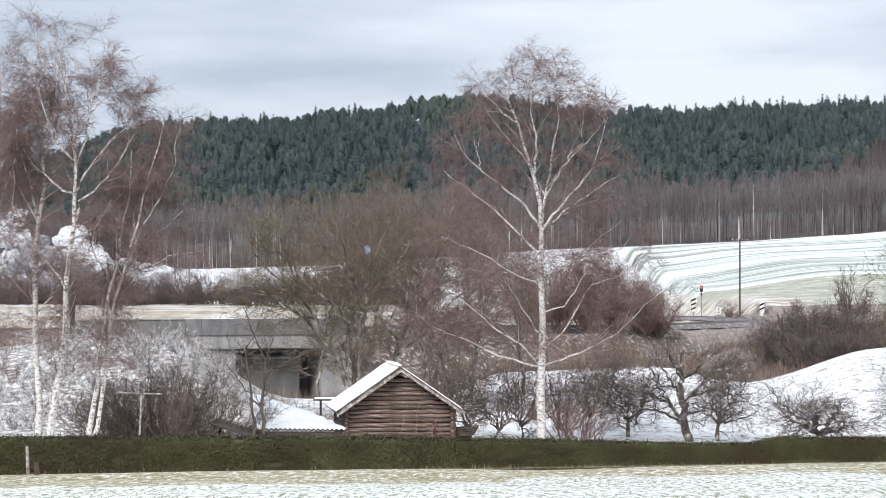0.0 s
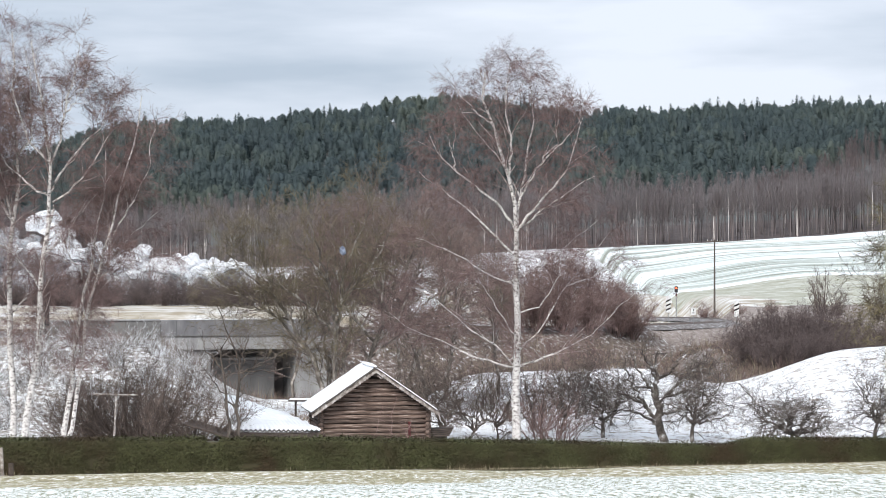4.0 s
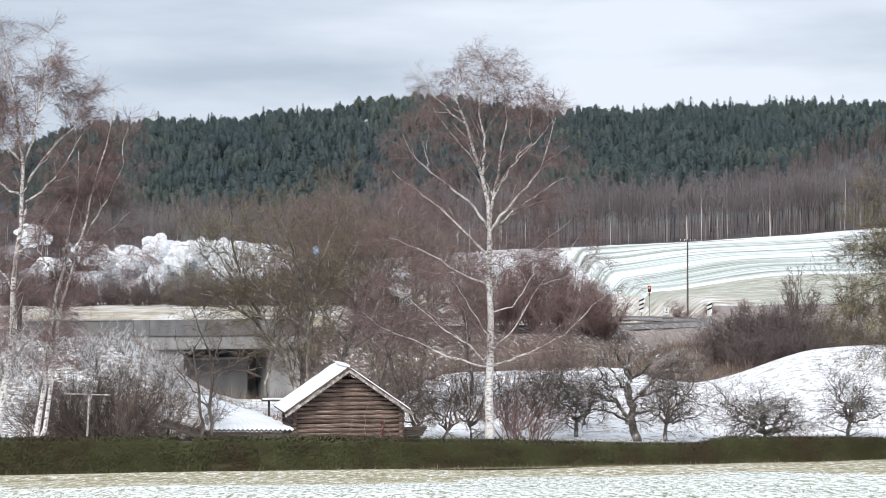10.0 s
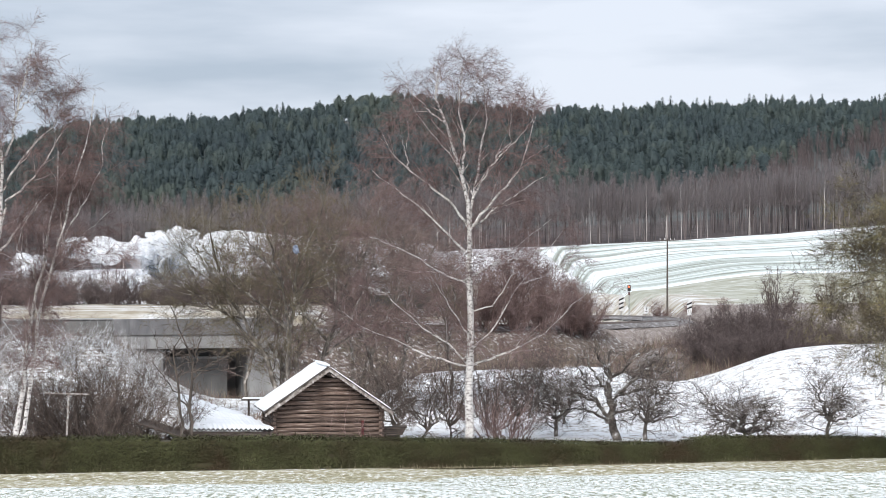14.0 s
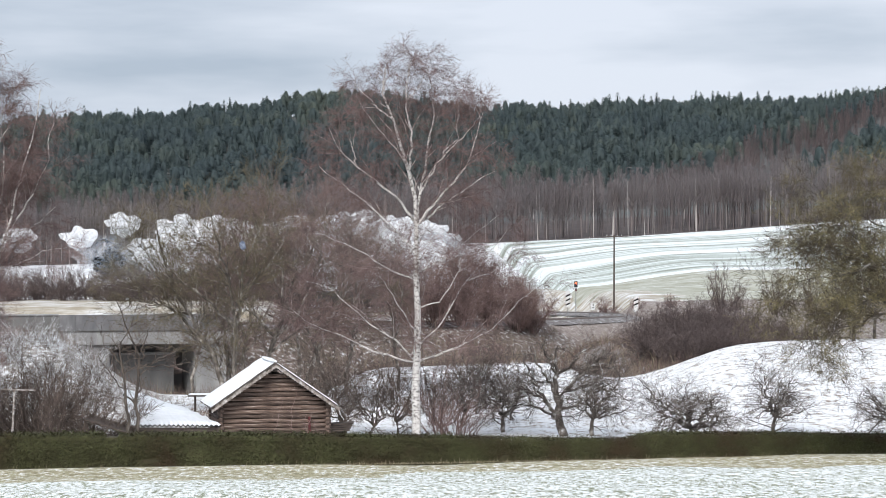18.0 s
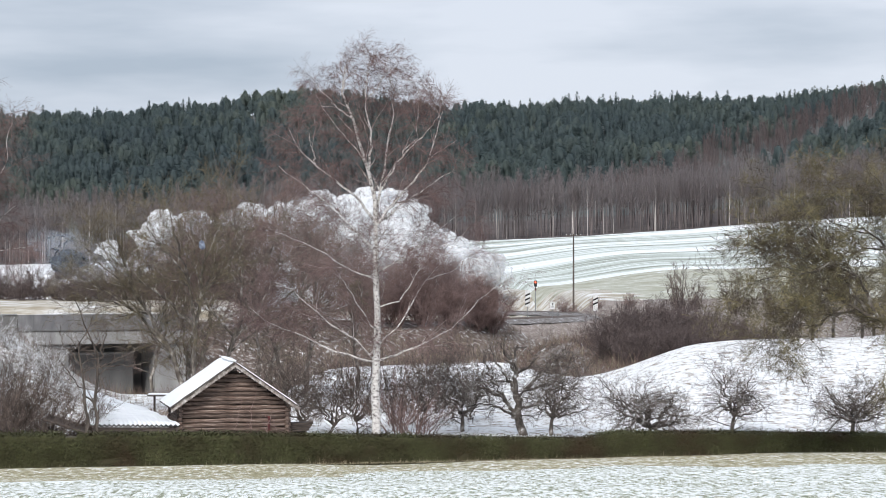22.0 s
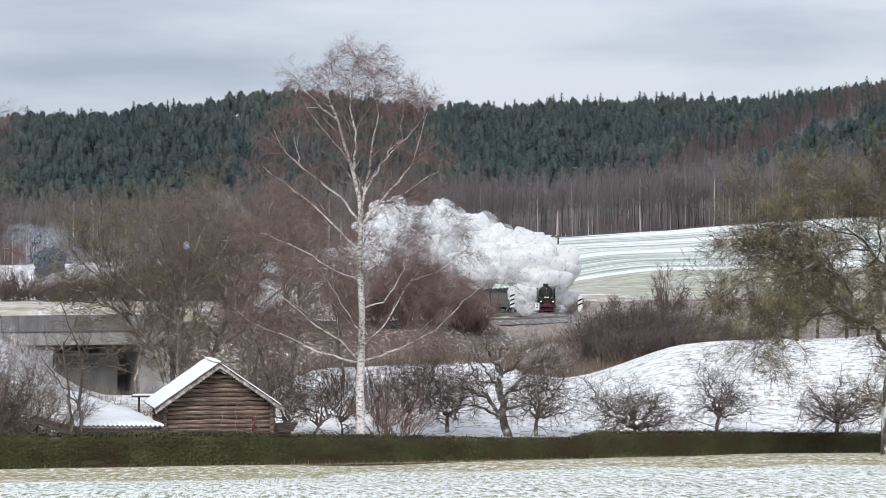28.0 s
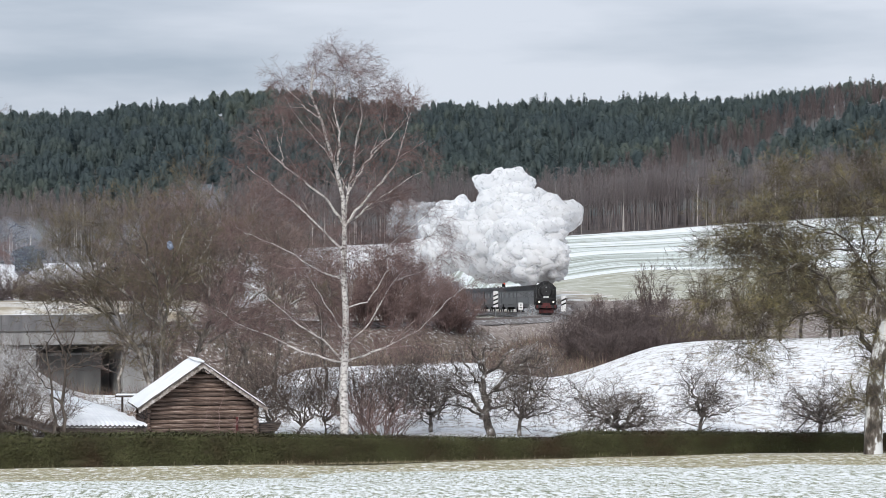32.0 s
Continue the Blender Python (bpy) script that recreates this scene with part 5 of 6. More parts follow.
# ---- far woods ----
def scatter(name, protos, places, mats, label, category):
    """One mesh of many trees. protos: lists of (verts, faces, material); places: (x, y, z, turn, size, kind)."""
    V, N, groups, base = [], [], {}, 0
    for x, y, z, a, s, k in places:
        c, n = math.cos(a) * s, math.sin(a) * s
        for v, f, mi in protos[k]:
            out = v * np.array([1, 1, 0]) + np.array([0, 0, 0.5 * np.abs(v[:, :2]).max()])
            N.append(np.stack([out[:, 0] * c - out[:, 1] * n, out[:, 0] * n + out[:, 1] * c, out[:, 2] * s], 1))
            V.append(np.stack([v[:, 0] * c - v[:, 1] * n + x, v[:, 0] * n + v[:, 1] * c + y, v[:, 2] * s + z], 1))
            groups.setdefault((mi, f.shape[1]), []).append(f + base)
            base += len(v)
    V, N = np.concatenate(V), unit(np.concatenate(N))
    me = np_mesh(name, V, [(faced(V, np.concatenate(f), N), mi) for (mi, k), f in groups.items()], mats)
    me.normals_split_custom_set_from_vertices(N)
    return tagged(new(name, me), label, category, kind="stuff")


def spruce(seed, tall, wide, n=100, bare=0.10, round_top=0.0):
    """A conifer as a slim core hung with ragged sprays of needles."""
    rng = np.random.RandomState(seed)
    u = rng.rand(n) ** (0.72 + 0.5 * round_top) * (1 - 0.09 * round_top)
    zc = tall * (bare + (1 - bare) * u)
    env = 0.45 * (1 - round_top) + wide * ((1 - u) ** 0.9 * (1 - round_top) + round_top * np.sqrt(np.clip(1 - (2 * u - 0.85) ** 2, 0, 1)))
    a = rng.uniform(0, 2 * np.pi, n)
    r0, r1 = env * rng.uniform(0.0, 0.35, n), env * rng.uniform(0.75, 1.18, n) + 0.15
    w = 0.24 * env + 0.30
    sag = r1 * rng.uniform(-0.15, 0.40, n) * (1 - round_top * 0.9)
    c, s = np.cos(a), np.sin(a)
    p0 = np.stack([c * r0, s * r0, zc + 0.5], 1)
    e = np.stack([c * r1, s * r1, zc - sag], 1)
    side = np.stack([-s, c, rng.uniform(-0.5, 0.2, n)], 1) * w[:, None]
    V = np.stack([p0 + side * 0.35, e + side * 0.35, e - side * 0.45], 1).reshape(-1, 3)
    F = np.arange(3 * n).reshape(-1, 3)
    core = []
    for k in [v * (1 - 0.09 * round_top) for v in (0.0, 0.25, 0.5, 0.75, 0.9, 0.99)]:
        body = (1 - k) ** 0.75 * (1 - round_top) + round_top * math.sqrt(max(0, 1 - (2 * k - 0.85) ** 2))
        core.append((rng.normal(0, 0.12), rng.normal(0, 0.12), tall * (bare + (1 - bare) * k) * 0.97, wide * (0.36 + 0.34 * round_top) * body + 0.05))
    if round_top < 0.3:
        core = core[:4] + [(0, 0, tall * 0.9, 0.04)]
    cv, cf = tubes_arrays([core], 5)
    tv, tf = tubes_arrays([[(0, 0, -1, 0.20), (0, 0, tall * 0.4, 0.15)]], 4)
    return [(V, F, 0), (cv, cf, 0), (tv, tf, 1)]


def bare_far(seed, tall, wide, n=210, low=0.45, trunk=1):
    """A leafless far tree: a slim trunk under a brush of rising twigs."""
    rng = np.random.RandomState(seed)
    u = low + (1 - low) * rng.rand(n) ** 0.85
    a = rng.uniform(0, 6.28, n)
    ln = wide * (1.2 - u) * rng.uniform(0.5, 1.4, n) + 0.4
    away = np.stack([np.cos(a), np.sin(a), 0 * a], 1)
    p = away * (rng.rand(n) * 0.8 * wide * (1.15 - u))[:, None] + np.stack([0 * u, 0 * u, tall * u], 1)
    e = p + away * (ln * rng.uniform(0.2, 1.1, n))[:, None] + np.stack([0 * u, 0 * u, ln * rng.uniform(0.3, 1.2, n)], 1)
    w = np.stack([-np.sin(a), np.cos(a), 0 * a], 1) * 0.045
    V = np.stack([p - w, p + w, e], 1).reshape(-1, 3)
    r = 0.125 if trunk == 2 else 0.11
    tv, tf = tubes_arrays([[(0, 0, -1, r), (rng.normal(0, 0.25), 0, tall * 0.5, r * 0.75), (rng.normal(0, 0.5), 0, tall, 0.02)]], 4)
    return [(V, np.arange(3 * n).reshape(-1, 3), 0), (tv, tf, trunk)]


def brown_swath(q, y, half):
    """True on the leafless strip that climbs through the conifers."""
    u = (y - 905) / 745
    return q > 0.09 and abs(u - (0.10 + (q - 0.115) / 0.078 * 0.58) - 0.06 * noise.noise((q * 60, u * 9, 1.0))) < half


def woods():
    rng = np.random.RandomState(7)
    con = [spruce(1, 19, 4.4, 190, 0.10, 0.0), spruce(2, 16, 3.1, 115, 0.2, 0.6), spruce(3, 17, 3.2, 115, 0.3, 0.85), spruce(4, 17, 3.4, 115, 0.38, 1.0), spruce(5, 16, 3.2, 110, 0.36, 0.95), spruce(6, 17, 3.5, 120, 0.25, 0.8)]
    P = []
    for _ in range(6600):
        y = 985 + 720 * rng.rand() ** 0.9
        q = rng.uniform(-0.235, 0.30)
        x = q * y
        # the low wood on the left foot of the hill stays leafless
        if y < 1010 + 90 * noise.noise((q * 14, 3.0, 0)) + 60:
            continue
        if brown_swath(q, y, 0.13) and rng.rand() < 0.93:
            continue
        P.append((x, y, float(ground(x, y)), rng.uniform(0, 6.28), rng.uniform(0.62, 1.0), rng.choice(6, p=[0.12, 0.2, 0.08, 0.22, 0.18, 0.2])))
    # a ragged row along the crest
    for q in np.arange(-0.235, 0.30, 0.0021):
        y = 1640 + rng.uniform(-12, 25)
        if 0.040 < q < 0.062 and rng.rand() < 0.45:
            continue
        P.append((q * y, y, float(ground(q * y, y)), rng.uniform(0, 6.28), rng.uniform(0.70, 1.08), rng.choice(6, p=[0.12, 0.22, 0.14, 0.20, 0.14, 0.18])))
    scatter("conifer_forest", con, P, [M_CONIFER, M_PINE], "dense conifer forest covering the hill, haze put into its colours", "forest")
    bare = [bare_far(11, 19, 3.4, 260), bare_far(12, 20.5, 3.2, 260), bare_far(13, 17, 3.8, 230, 0.35), bare_far(14, 19.5, 3.0, 220, 0.5), bare_far(15, 19.5, 3.0, 180, 0.55, 2)]
    P = []
    for _ in range(2300):
        y = 906 + 115 * rng.rand() ** 1.7
        q = rng.uniform(-0.235, 0.30)
        P.append((q * y, y, float(ground(q * y, y)), rng.uniform(0, 6.28), rng.uniform(0.78, 1.06), rng.choice(5, p=[0.25, 0.25, 0.24, 0.22, 0.04])))
    # the pale trunks that stand free along the edge of the field
    for _ in range(120):
        y, q = rng.uniform(904, 909), rng.uniform(-0.235, 0.30)
        P.append((q * y, y, float(ground(q * y, y)), rng.uniform(0, 6.28), rng.uniform(0.85, 1.02), 4))
    scatter("leafless_wood", bare, P, [M_LARCH, M_DARKTRUNK, M_PALETRUNK], "leafless wood with pale trunks along the field", "forest")
    P = []
    for _ in range(2600):
        y = rng.uniform(950, 1600)
        q = rng.uniform(0.07, 0.30)
        x = q * y
        if brown_swath(q, y, 0.14):
            P.append((x, y, float(ground(x, y)), rng.uniform(0, 6.28), rng.uniform(0.7, 1.0), rng.choice(4)))
    scatter("leafless_hill_wood", bare, P, [M_HILLTWIG, M_HILLTWIG], "brown leafless trees among the conifers", "forest")


woods()


# ---- railway bridge ----
def bridge():
    root = empty("railway_bridge", pose(-23.5, 258.0, -1.5, 0, 0, 17.5))
    part("parapet", box((17.0, 0.35, 1.5), (0.5, -2.6, 0.72), bevel=0.03), M_CONCRETE, root, "grey concrete parapet beam")
    part("girder", box((17.4, 0.6, 1.35), (0.5, -2.45, -0.72), bevel=0.04), M_PALECONCRETE, root, "paler concrete edge girder")
    part("deck", box((17.4, 4.9, 0.7), (0.5, 0.3, -0.5)), M_CONCRETE, root)
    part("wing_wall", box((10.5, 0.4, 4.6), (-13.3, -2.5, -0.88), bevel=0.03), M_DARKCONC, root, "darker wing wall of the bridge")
    part("coping", box((10.5, 0.6, 0.14), (-13.3, -2.5, 1.49), bevel=0.02), M_PALECONCRETE, root)
    part("abutment", box((4.2, 6.0, 7.2), (-5.2, 0.6, -5.0), bevel=0.05), M_PALECONCRETE, root, "pale concrete abutment")
    part("abutment", box((3.0, 6.0, 7.2), (6.8, 0.6, -5.0), bevel=0.05), M_PALECONCRETE, root, "pale concrete abutment")
    # The underpass shade is put into the concrete colour of these two walls.
    part("inner_wall", box((9.5, 0.4, 7.0), (1.0, 3.6, -5.0)), M_DARKCONC, root, "back wall of the underpass, its shade put into the colour")
    part("pier_wall", box((7.0, 0.5, 5.6), (0.2, 0.4, -5.3), bevel=0.03), M_DARKCONC, root, "streaky grey pier wall, the deck's shade put into its colour")
    part("pier_cap", box((7.2, 0.7, 0.25), (0.2, 0.4, -2.4), bevel=0.03), M_PALECONCRETE, root)
    for x in (-6.5, -2.2, 2.1, 6.4):
        part("joint", box((0.05, 0.03, 1.5), (x, -2.785, 0.72)), M_DARKCONC, root, "dark joint between parapet slabs")
    part("drip_edge", box((17.4, 0.12, 0.10), (0.5, -2.82, -0.04), bevel=0.01), M_DARKCONC, root)
    return tagged(root, "grey concrete railway bridge over a valley lane", "bridge", kind="structure")


bridge()


# ---- train ----
def wheel(parent, x, y, r, mat):
    bm = tube((x - 0.07, y, r), (x + 0.07, y, r), r, sides=20)
    w = part("wheel", bm, mat, parent, "red spoked wheel" if mat is M_RED else "")
    return w


def locomotive():
    """Steam engine and tender in one; the front buffers at y = 0, heading +y, rail top at z = 0."""
    root = empty("steam_locomotive")
    part("running_board", box((2.9, 11.0, 0.08), (0, -6.2, 1.75)), M_BLACK, root)
    part("frame", box((1.0, 11.5, 0.7), (0, -6.2, 1.15)), M_RED, root, "red painted frame")
    part("boiler", tube((0, -9.0, 3.05), (0, -3.6, 3.05), 0.92, sides=32), M_BLACK, root, smooth=False)
    sb = part("smokebox", tube((0, -3.6, 3.05), (0, -1.35, 3.05), 1.04, sides=32), M_BLACK, root, "sooty black smokebox")
    part("smokebox_door", tube((0, -1.38, 3.05), (0, -1.17, 3.05), 0.92, 0.66, 32), M_BLACK, sb)
    part("door_handle", tube((0, -1.18, 3.05), (0, -1.05, 3.05), 0.06, sides=8), M_GALV, sb)
    part("chimney", tube((0, -2.3, 3.9), (0, -2.3, 4.45), 0.36, 0.40, 20), M_BLACK, root, "short black chimney")
    bm = bmesh.new()
    bmesh.ops.create_uvsphere(bm, u_segments=18, v_segments=10, radius=0.45, matrix=Matrix.Translation((0, -5.2, 3.85)) @ Matrix.Diagonal((1, 1.2, 1, 1)))
    part("steam_dome", bm, M_BLACK, root, smooth=True)
    part("sand_dome", box((0.8, 1.0, 0.6), (0, -6.9, 4.0), bevel=0.12), M_BLACK, root)
    for s in (-1, 1):
        part("smoke_deflector", box((0.04, 2.3, 1.7), (s * 1.32, -2.1, 2.95), bevel=0.01), M_BLACK, root, "black sheet smoke deflector")
        part("cylinder", tube((s * 1.1, -3.0, 0.95), (s * 1.1, -1.8, 0.95), 0.42, sides=18), M_BLACK, root)
        part("valve_chest", tube((s * 1.1, -3.0, 1.5), (s * 1.1, -1.7, 1.5), 0.24, sides=14), M_BLACK, root)
        bf = part("buffer", tube((s * 0.875, -0.45, 1.05), (s * 0.875, -0.06, 1.05), 0.10, sides=12), M_BLACK, root)
        part("buffer_head", tube((s * 0.875, -0.08, 1.05), (s * 0.875, 0, 1.05), 0.24, sides=18), M_BLACK, bf)
        lamp = part("headlamp", tube((s * 0.95, -0.62, 1.66), (s * 0.95, -0.40, 1.66), 0.15, sides=14), M_BLACK, root)
        part("lens", tube((s * 0.95, -0.41, 1.66), (s * 0.95, -0.385, 1.66), 0.125, sides=14), M_LAMP, lamp, "lit headlamp lens")
        for y in (-4.2, -5.9, -7.6):
            wheel(root, s * 0.78, y, 0.80, M_RED)
        wheel(root, s * 0.78, -2.0, 0.45, M_RED)
        wheel(root, s * 0.78, -9.4, 0.55, M_RED)
        part("coupling_rod", box((0.07, 3.6, 0.14), (s * 0.92, -5.9, 0.65), bevel=0.02), M_GALV, root)
        part("cab_side", box((0.05, 2.2, 1.1), (s * 1.42, -10.2, 2.3)), M_BLACK, root)
        part("cab_window", box((0.04, 1.3, 0.7), (s * 1.42, -10.1, 3.2)), M_GLASS, root)
        part("cab_pillar", box((0.05, 0.3, 0.8), (s * 1.42, -9.25, 3.2)), M_BLACK, root)
        part("hand_rail", tube((s * 1.05, -8.8, 3.35), (s * 1.05, -1.6, 3.35), 0.025, sides=6), M_GALV, root)
    part("top_lamp", tube((0, -1.25, 3.62), (0, -1.08, 3.62), 0.10, sides=12), M_GALV, root, "unlit upper headlamp")
    part("front_apron", box((2.5, 0.06, 0.85), (0, -0.75, 1.72), (-12, 0, 0), 0.02), M_BLACK, root, "black apron plate above the buffers")
    bb = part("buffer_beam", box((2.7, 0.12, 0.42), (0, -0.5, 1.02), bevel=0.02), M_RED, root, "red front buffer beam")
    part("coupling", box((0.12, 0.25, 0.4), (0, -0.32, 0.9), bevel=0.03), M_BLACK, bb)
    part("front_skirt", box((2.3, 0.5, 0.5), (0, -1.0, 1.5), (-25, 0, 0), 0.03), M_BLACK, root)
    part("number_board", box((0.75, 0.03, 0.17), (0, -1.12, 2.32), bevel=0.005), M_WHITE, sb, "small pale number board with a blank bar")
    part("rail_guard", box((2.0, 0.08, 0.45), (0, -0.9, 0.42), bevel=0.02), M_RED, root)
    part("cab_front", box((2.84, 0.06, 1.9), (0, -9.1, 2.75)), M_BLACK, root)
    bm = bmesh.new()
    bmesh.ops.create_cone(bm, cap_ends=True, segments=28, radius1=1.52, radius2=1.52, depth=2.6, matrix=Matrix.Translation((0, -10.3, 2.95)) @ Matrix.Rotation(math.pi / 2, 4, "X"))
    bmesh.ops.bisect_plane(bm, geom=bm.verts[:] + bm.edges[:] + bm.faces[:], plane_co=(0, 0, 3.55), plane_no=(0, 0, -1), clear_outer=True)
    part("cab_roof", bm, M_BLACK, root)
    part("tender_body", box((2.8, 6.6, 1.9), (0, -15.0, 2.35), bevel=0.06), M_BLACK, root, "black coal tender")
    bm = bmesh.new()
    bmesh.ops.create_grid(bm, x_segments=14, y_segments=24, size=0.5, matrix=Matrix.Translation((0, -14.4, 3.3)) @ Matrix.Diagonal((2.3, 5.0, 1, 1)))
    for v in bm.verts:
        v.co.z += 0.35 * noise.noise(v.co * 2.2) + 0.12
    part("coal", bm, M_INK, root, "heap of coal")
    part("tender_frame", box((2.2, 6.6, 0.6), (0, -15.0, 1.1)), M_RED, root)
    for s in (-1, 1):
        for y in (-12.8, -14.4, -16.0, -17.4):
            wheel(root, s * 0.78, y, 0.48, M_RED)
    return tagged(root, "black steam locomotive with red wheels and lit headlamps", "locomotive")


def coach(label, length=20.0):
    """A passenger coach; front end at y = 0, heading +y."""
    root = empty("passenger_coach")
    L = length
    part("body", box((2.84, L, 2.05), (0, -L / 2, 2.25), bevel=0.05), M_COACH, root, "dark green coach body")
    bm = bmesh.new()
    bmesh.ops.create_cone(bm, cap_ends=True, segments=32, radius1=1.75, radius2=1.75, depth=L + 0.1, matrix=Matrix.Translation((0, -L / 2, 2.30)) @ Matrix.Rotation(math.pi / 2, 4, "X"))
    bmesh.ops.bisect_plane(bm, geom=bm.verts[:] + bm.edges[:] + bm.faces[:], plane_co=(0, 0, 3.27), plane_no=(0, 0, -1), clear_outer=True)
    part("roof", bm, M_COACHROOF, root, "grey rounded roof")
    part("underframe", box((2.3, L - 0.6, 0.45), (0, -L / 2, 0.98)), M_BLACK, root)
    n = int(L // 1.75)
    for s in (-1, 1):
        for i in range(n):
            w = part("window", box((0.04, 1.25, 0.85), (s * 1.43, -1.3 - i * (L - 2.6) / (n - 1), 2.68), bevel=0.01), M_COACH, root)
            part("pane", box((0.03, 1.10, 0.70), (s * 1.447, -1.3 - i * (L - 2.6) / (n - 1), 2.68)), M_GLASS, w)
        for y in (-2.4, -4.6, -L + 4.6, -L + 2.4):
            wheel(root, s * 0.78, y, 0.47, M_BLACK)
        for y in (-0.02, -L + 0.02):
            part("buffer", tube((s * 0.875, y - 0.15, 1.05), (s * 0.875, y + 0.2, 1.05), 0.2, sides=12), M_BLACK, root)
    for y in (-3.5, -L + 3.5):
        part("bogie", box((2.2, 3.0, 0.35), (0, y, 0.6), bevel=0.05), M_BLACK, root)
    for y in (0.03, -L - 0.03):
        part("gangway", box((1.1, 0.14, 2.1), (0, y, 2.2)), M_INK, root)
        for s in (-1, 1):
            part("end_window", box((0.5, 0.05, 0.75), (s * 0.95, y, 2.7)), M_GLASS, root)
    for i in range(5):
        part("roof_vent", box((0.35, 0.35, 0.16), (0, -2 - i * (L - 4) / 4, 4.07), bevel=0.04), M_COACHROOF, root)
    return tagged(root, label, "coach", "coaches of the train")


ENGINE = locomotive()
COACHES = [coach("dark green passenger coach behind the tender")]
for _ in range(5):
    COACHES.append(copy_thing(COACHES[0], pose(0, 0, 0)))
S_END = float(np.interp(-360.0, -LINE[:160, 1], ARC[:160]))


def engine_s(t):
    """Arc length of the front buffers at t."""
    u = 32 - t
    return S_END - (13.0 * u + 0.012 * u * u)


def car_pose(s_front, length):
    a, _ = on_line(s_front)
    b, _ = on_line(s_front - length)
    e = a - b
    return pose(*a, math.degrees(math.atan2(e[2], math.hypot(e[0], e[1]))), 0, math.degrees(math.atan2(-e[0], e[1])))


# ---- steam ----
def puff_mesh(seed, r, mat):
    """A rounded billow with a cauliflower surface."""
    bm = bmesh.new()
    bmesh.ops.create_icosphere(bm, subdivisions=4, radius=1)
    off = Vector((seed * 7.3, seed * 3.1, 1.7))
    for v in bm.verts:
        n = v.co.normalized()
        k = 0.80 + 0.70 * noise.noise(n * 1.3 + off)
        for f, a in ((2.3, 0.24), (4.9, 0.14), (9.5, 0.09)):
            k += a * (0.45 - abs(noise.noise(n * f + off)))
        v.co = n * k * r
        v.co.x *= 1.3
        v.co.z *= 0.85
    me = bpy.data.meshes.new("puff")
    bm.to_mesh(me)
    bm.free()
    me.materials.append(mat)
    for p in me.polygons:
        p.use_smooth = True
    return me


PLUME = tagged(empty("steam_plume"), "billowing white steam trailing from the locomotive", "steam")
PUFFS = []


def build_plume():
    rng = random.Random(77)
    dense = [puff_mesh(i, r, M_STEAM) for i, r in enumerate((1.3, 1.7, 2.2, 2.8, 3.3, 3.9, 4.5))]
    thin = [puff_mesh(20 + i, r, M_WISP) for i, r in enumerate((2.4, 3.2, 4.2))]
    blue = [puff_mesh(40 + i, r, M_SMOKE) for i, r in enumerate((4.0, 5.2))]
    t = -13.0
    while t < 32.0:
        for k in range(round((14.0 if t > 25.5 else 9.0) * plume_strength(t))):
            long_lived = rng.random() < (0.8 if 4.0 < t < 18 else 0.35)
            wispy = rng.random() < (0.25 if 3.5 < t < 18 else 0.0 if t > 24 else 0.6)
            lift = rng.uniform(0.15, 1.1) * (0.55 if wispy and t < 9 else 1)
            big = dense[:3] if t > 30.2 else dense[:5] if t > 24 else dense[2:6]
            ob = child(new("puff", rng.choice((blue if t < 12 and rng.random() < 0.4 else thin) if wispy else big)), PLUME)
            life = 45 if 1 < t < 11 and wispy and ob.data in blue else 20 if t > 24 else rng.uniform(6, 8.5) if t > 19 else min(rng.uniform(11, 18), (rng.uniform(18.5, 22.5) if t < 9 else rng.uniform(22.5, 26.5)) - t) if long_lived else rng.uniform(7, 10.5)
            PUFFS.append((ob, min(t + rng.uniform(0, 0.45), 31.6), life, rng.gauss(0, 1), rng.gauss(0, 1), max(-0.3, rng.gauss(0, 0.8)), lift))
        t += 0.45


def plume_strength(t):
    """How hard the engine blows: bursts between quieter stretches."""
    return float(np.interp(t, [-13, 0, 4, 6, 9, 12, 15, 18, 22, 25, 26.5, 29.5, 32], [0.9, 0.9, 1.8, 2.0, 1.3, 1.2, 1.4, 1.3, 0.9, 1.0, 1.3, 1.5, 1.2]))


def plume_rise(t):
    return float(np.interp(t, [-13, -6.5, -4.5, -3, 0, 2, 5, 8, 11, 14, 16, 18.5, 22, 25, 28, 31], [13, 18, 18, 9, 6, 5, 5, 5, 6.5, 8.5, 11, 7, 3, 2, 2.5, 3.0]))


def plume_climb(t):
    return float(np.interp(t, [-13, 2, 9, 15, 19, 23.5, 25, 27, 28.2, 30, 32], [0.6, 0.6, 0.65, 0.9, 0.8, 0.8, 0.9, 1.2, 2.5, 2.2, 1.5]))


def puff_place(born, age, g):
    """Where a puff of that birth time is at that age: it slows, rises, spreads and drifts."""
    p, e = on_line(engine_s(born) - 6.5)
    g1, g2, g3, lift = g
    rise = (6.9 if born < 22 else 5.6 + 1.6 * lift) + plume_rise(born) * lift * (1 - math.exp(-age / 2.5)) + plume_climb(born) * lift * age
    spread = 0.40 + 1.9 * (1 - math.exp(-age / 1.8))
    return (p[0] + g1 * spread - (0.30 if born < 24 else 0.8) * age, p[1] + abs(g2) * spread, p[2] + rise + g3 * spread * 0.5)


build_plume()
for i, (x, y, z) in enumerate(((-1.9, -3.6, 0.55), (-2.3, -5.2, 0.6), (1.8, -3.9, 0.5))):
    ob = child(new("cylinder_steam", puff_mesh(60 + i, 0.85, M_WISP)), ENGINE)
    ob.location = (x, y, z)


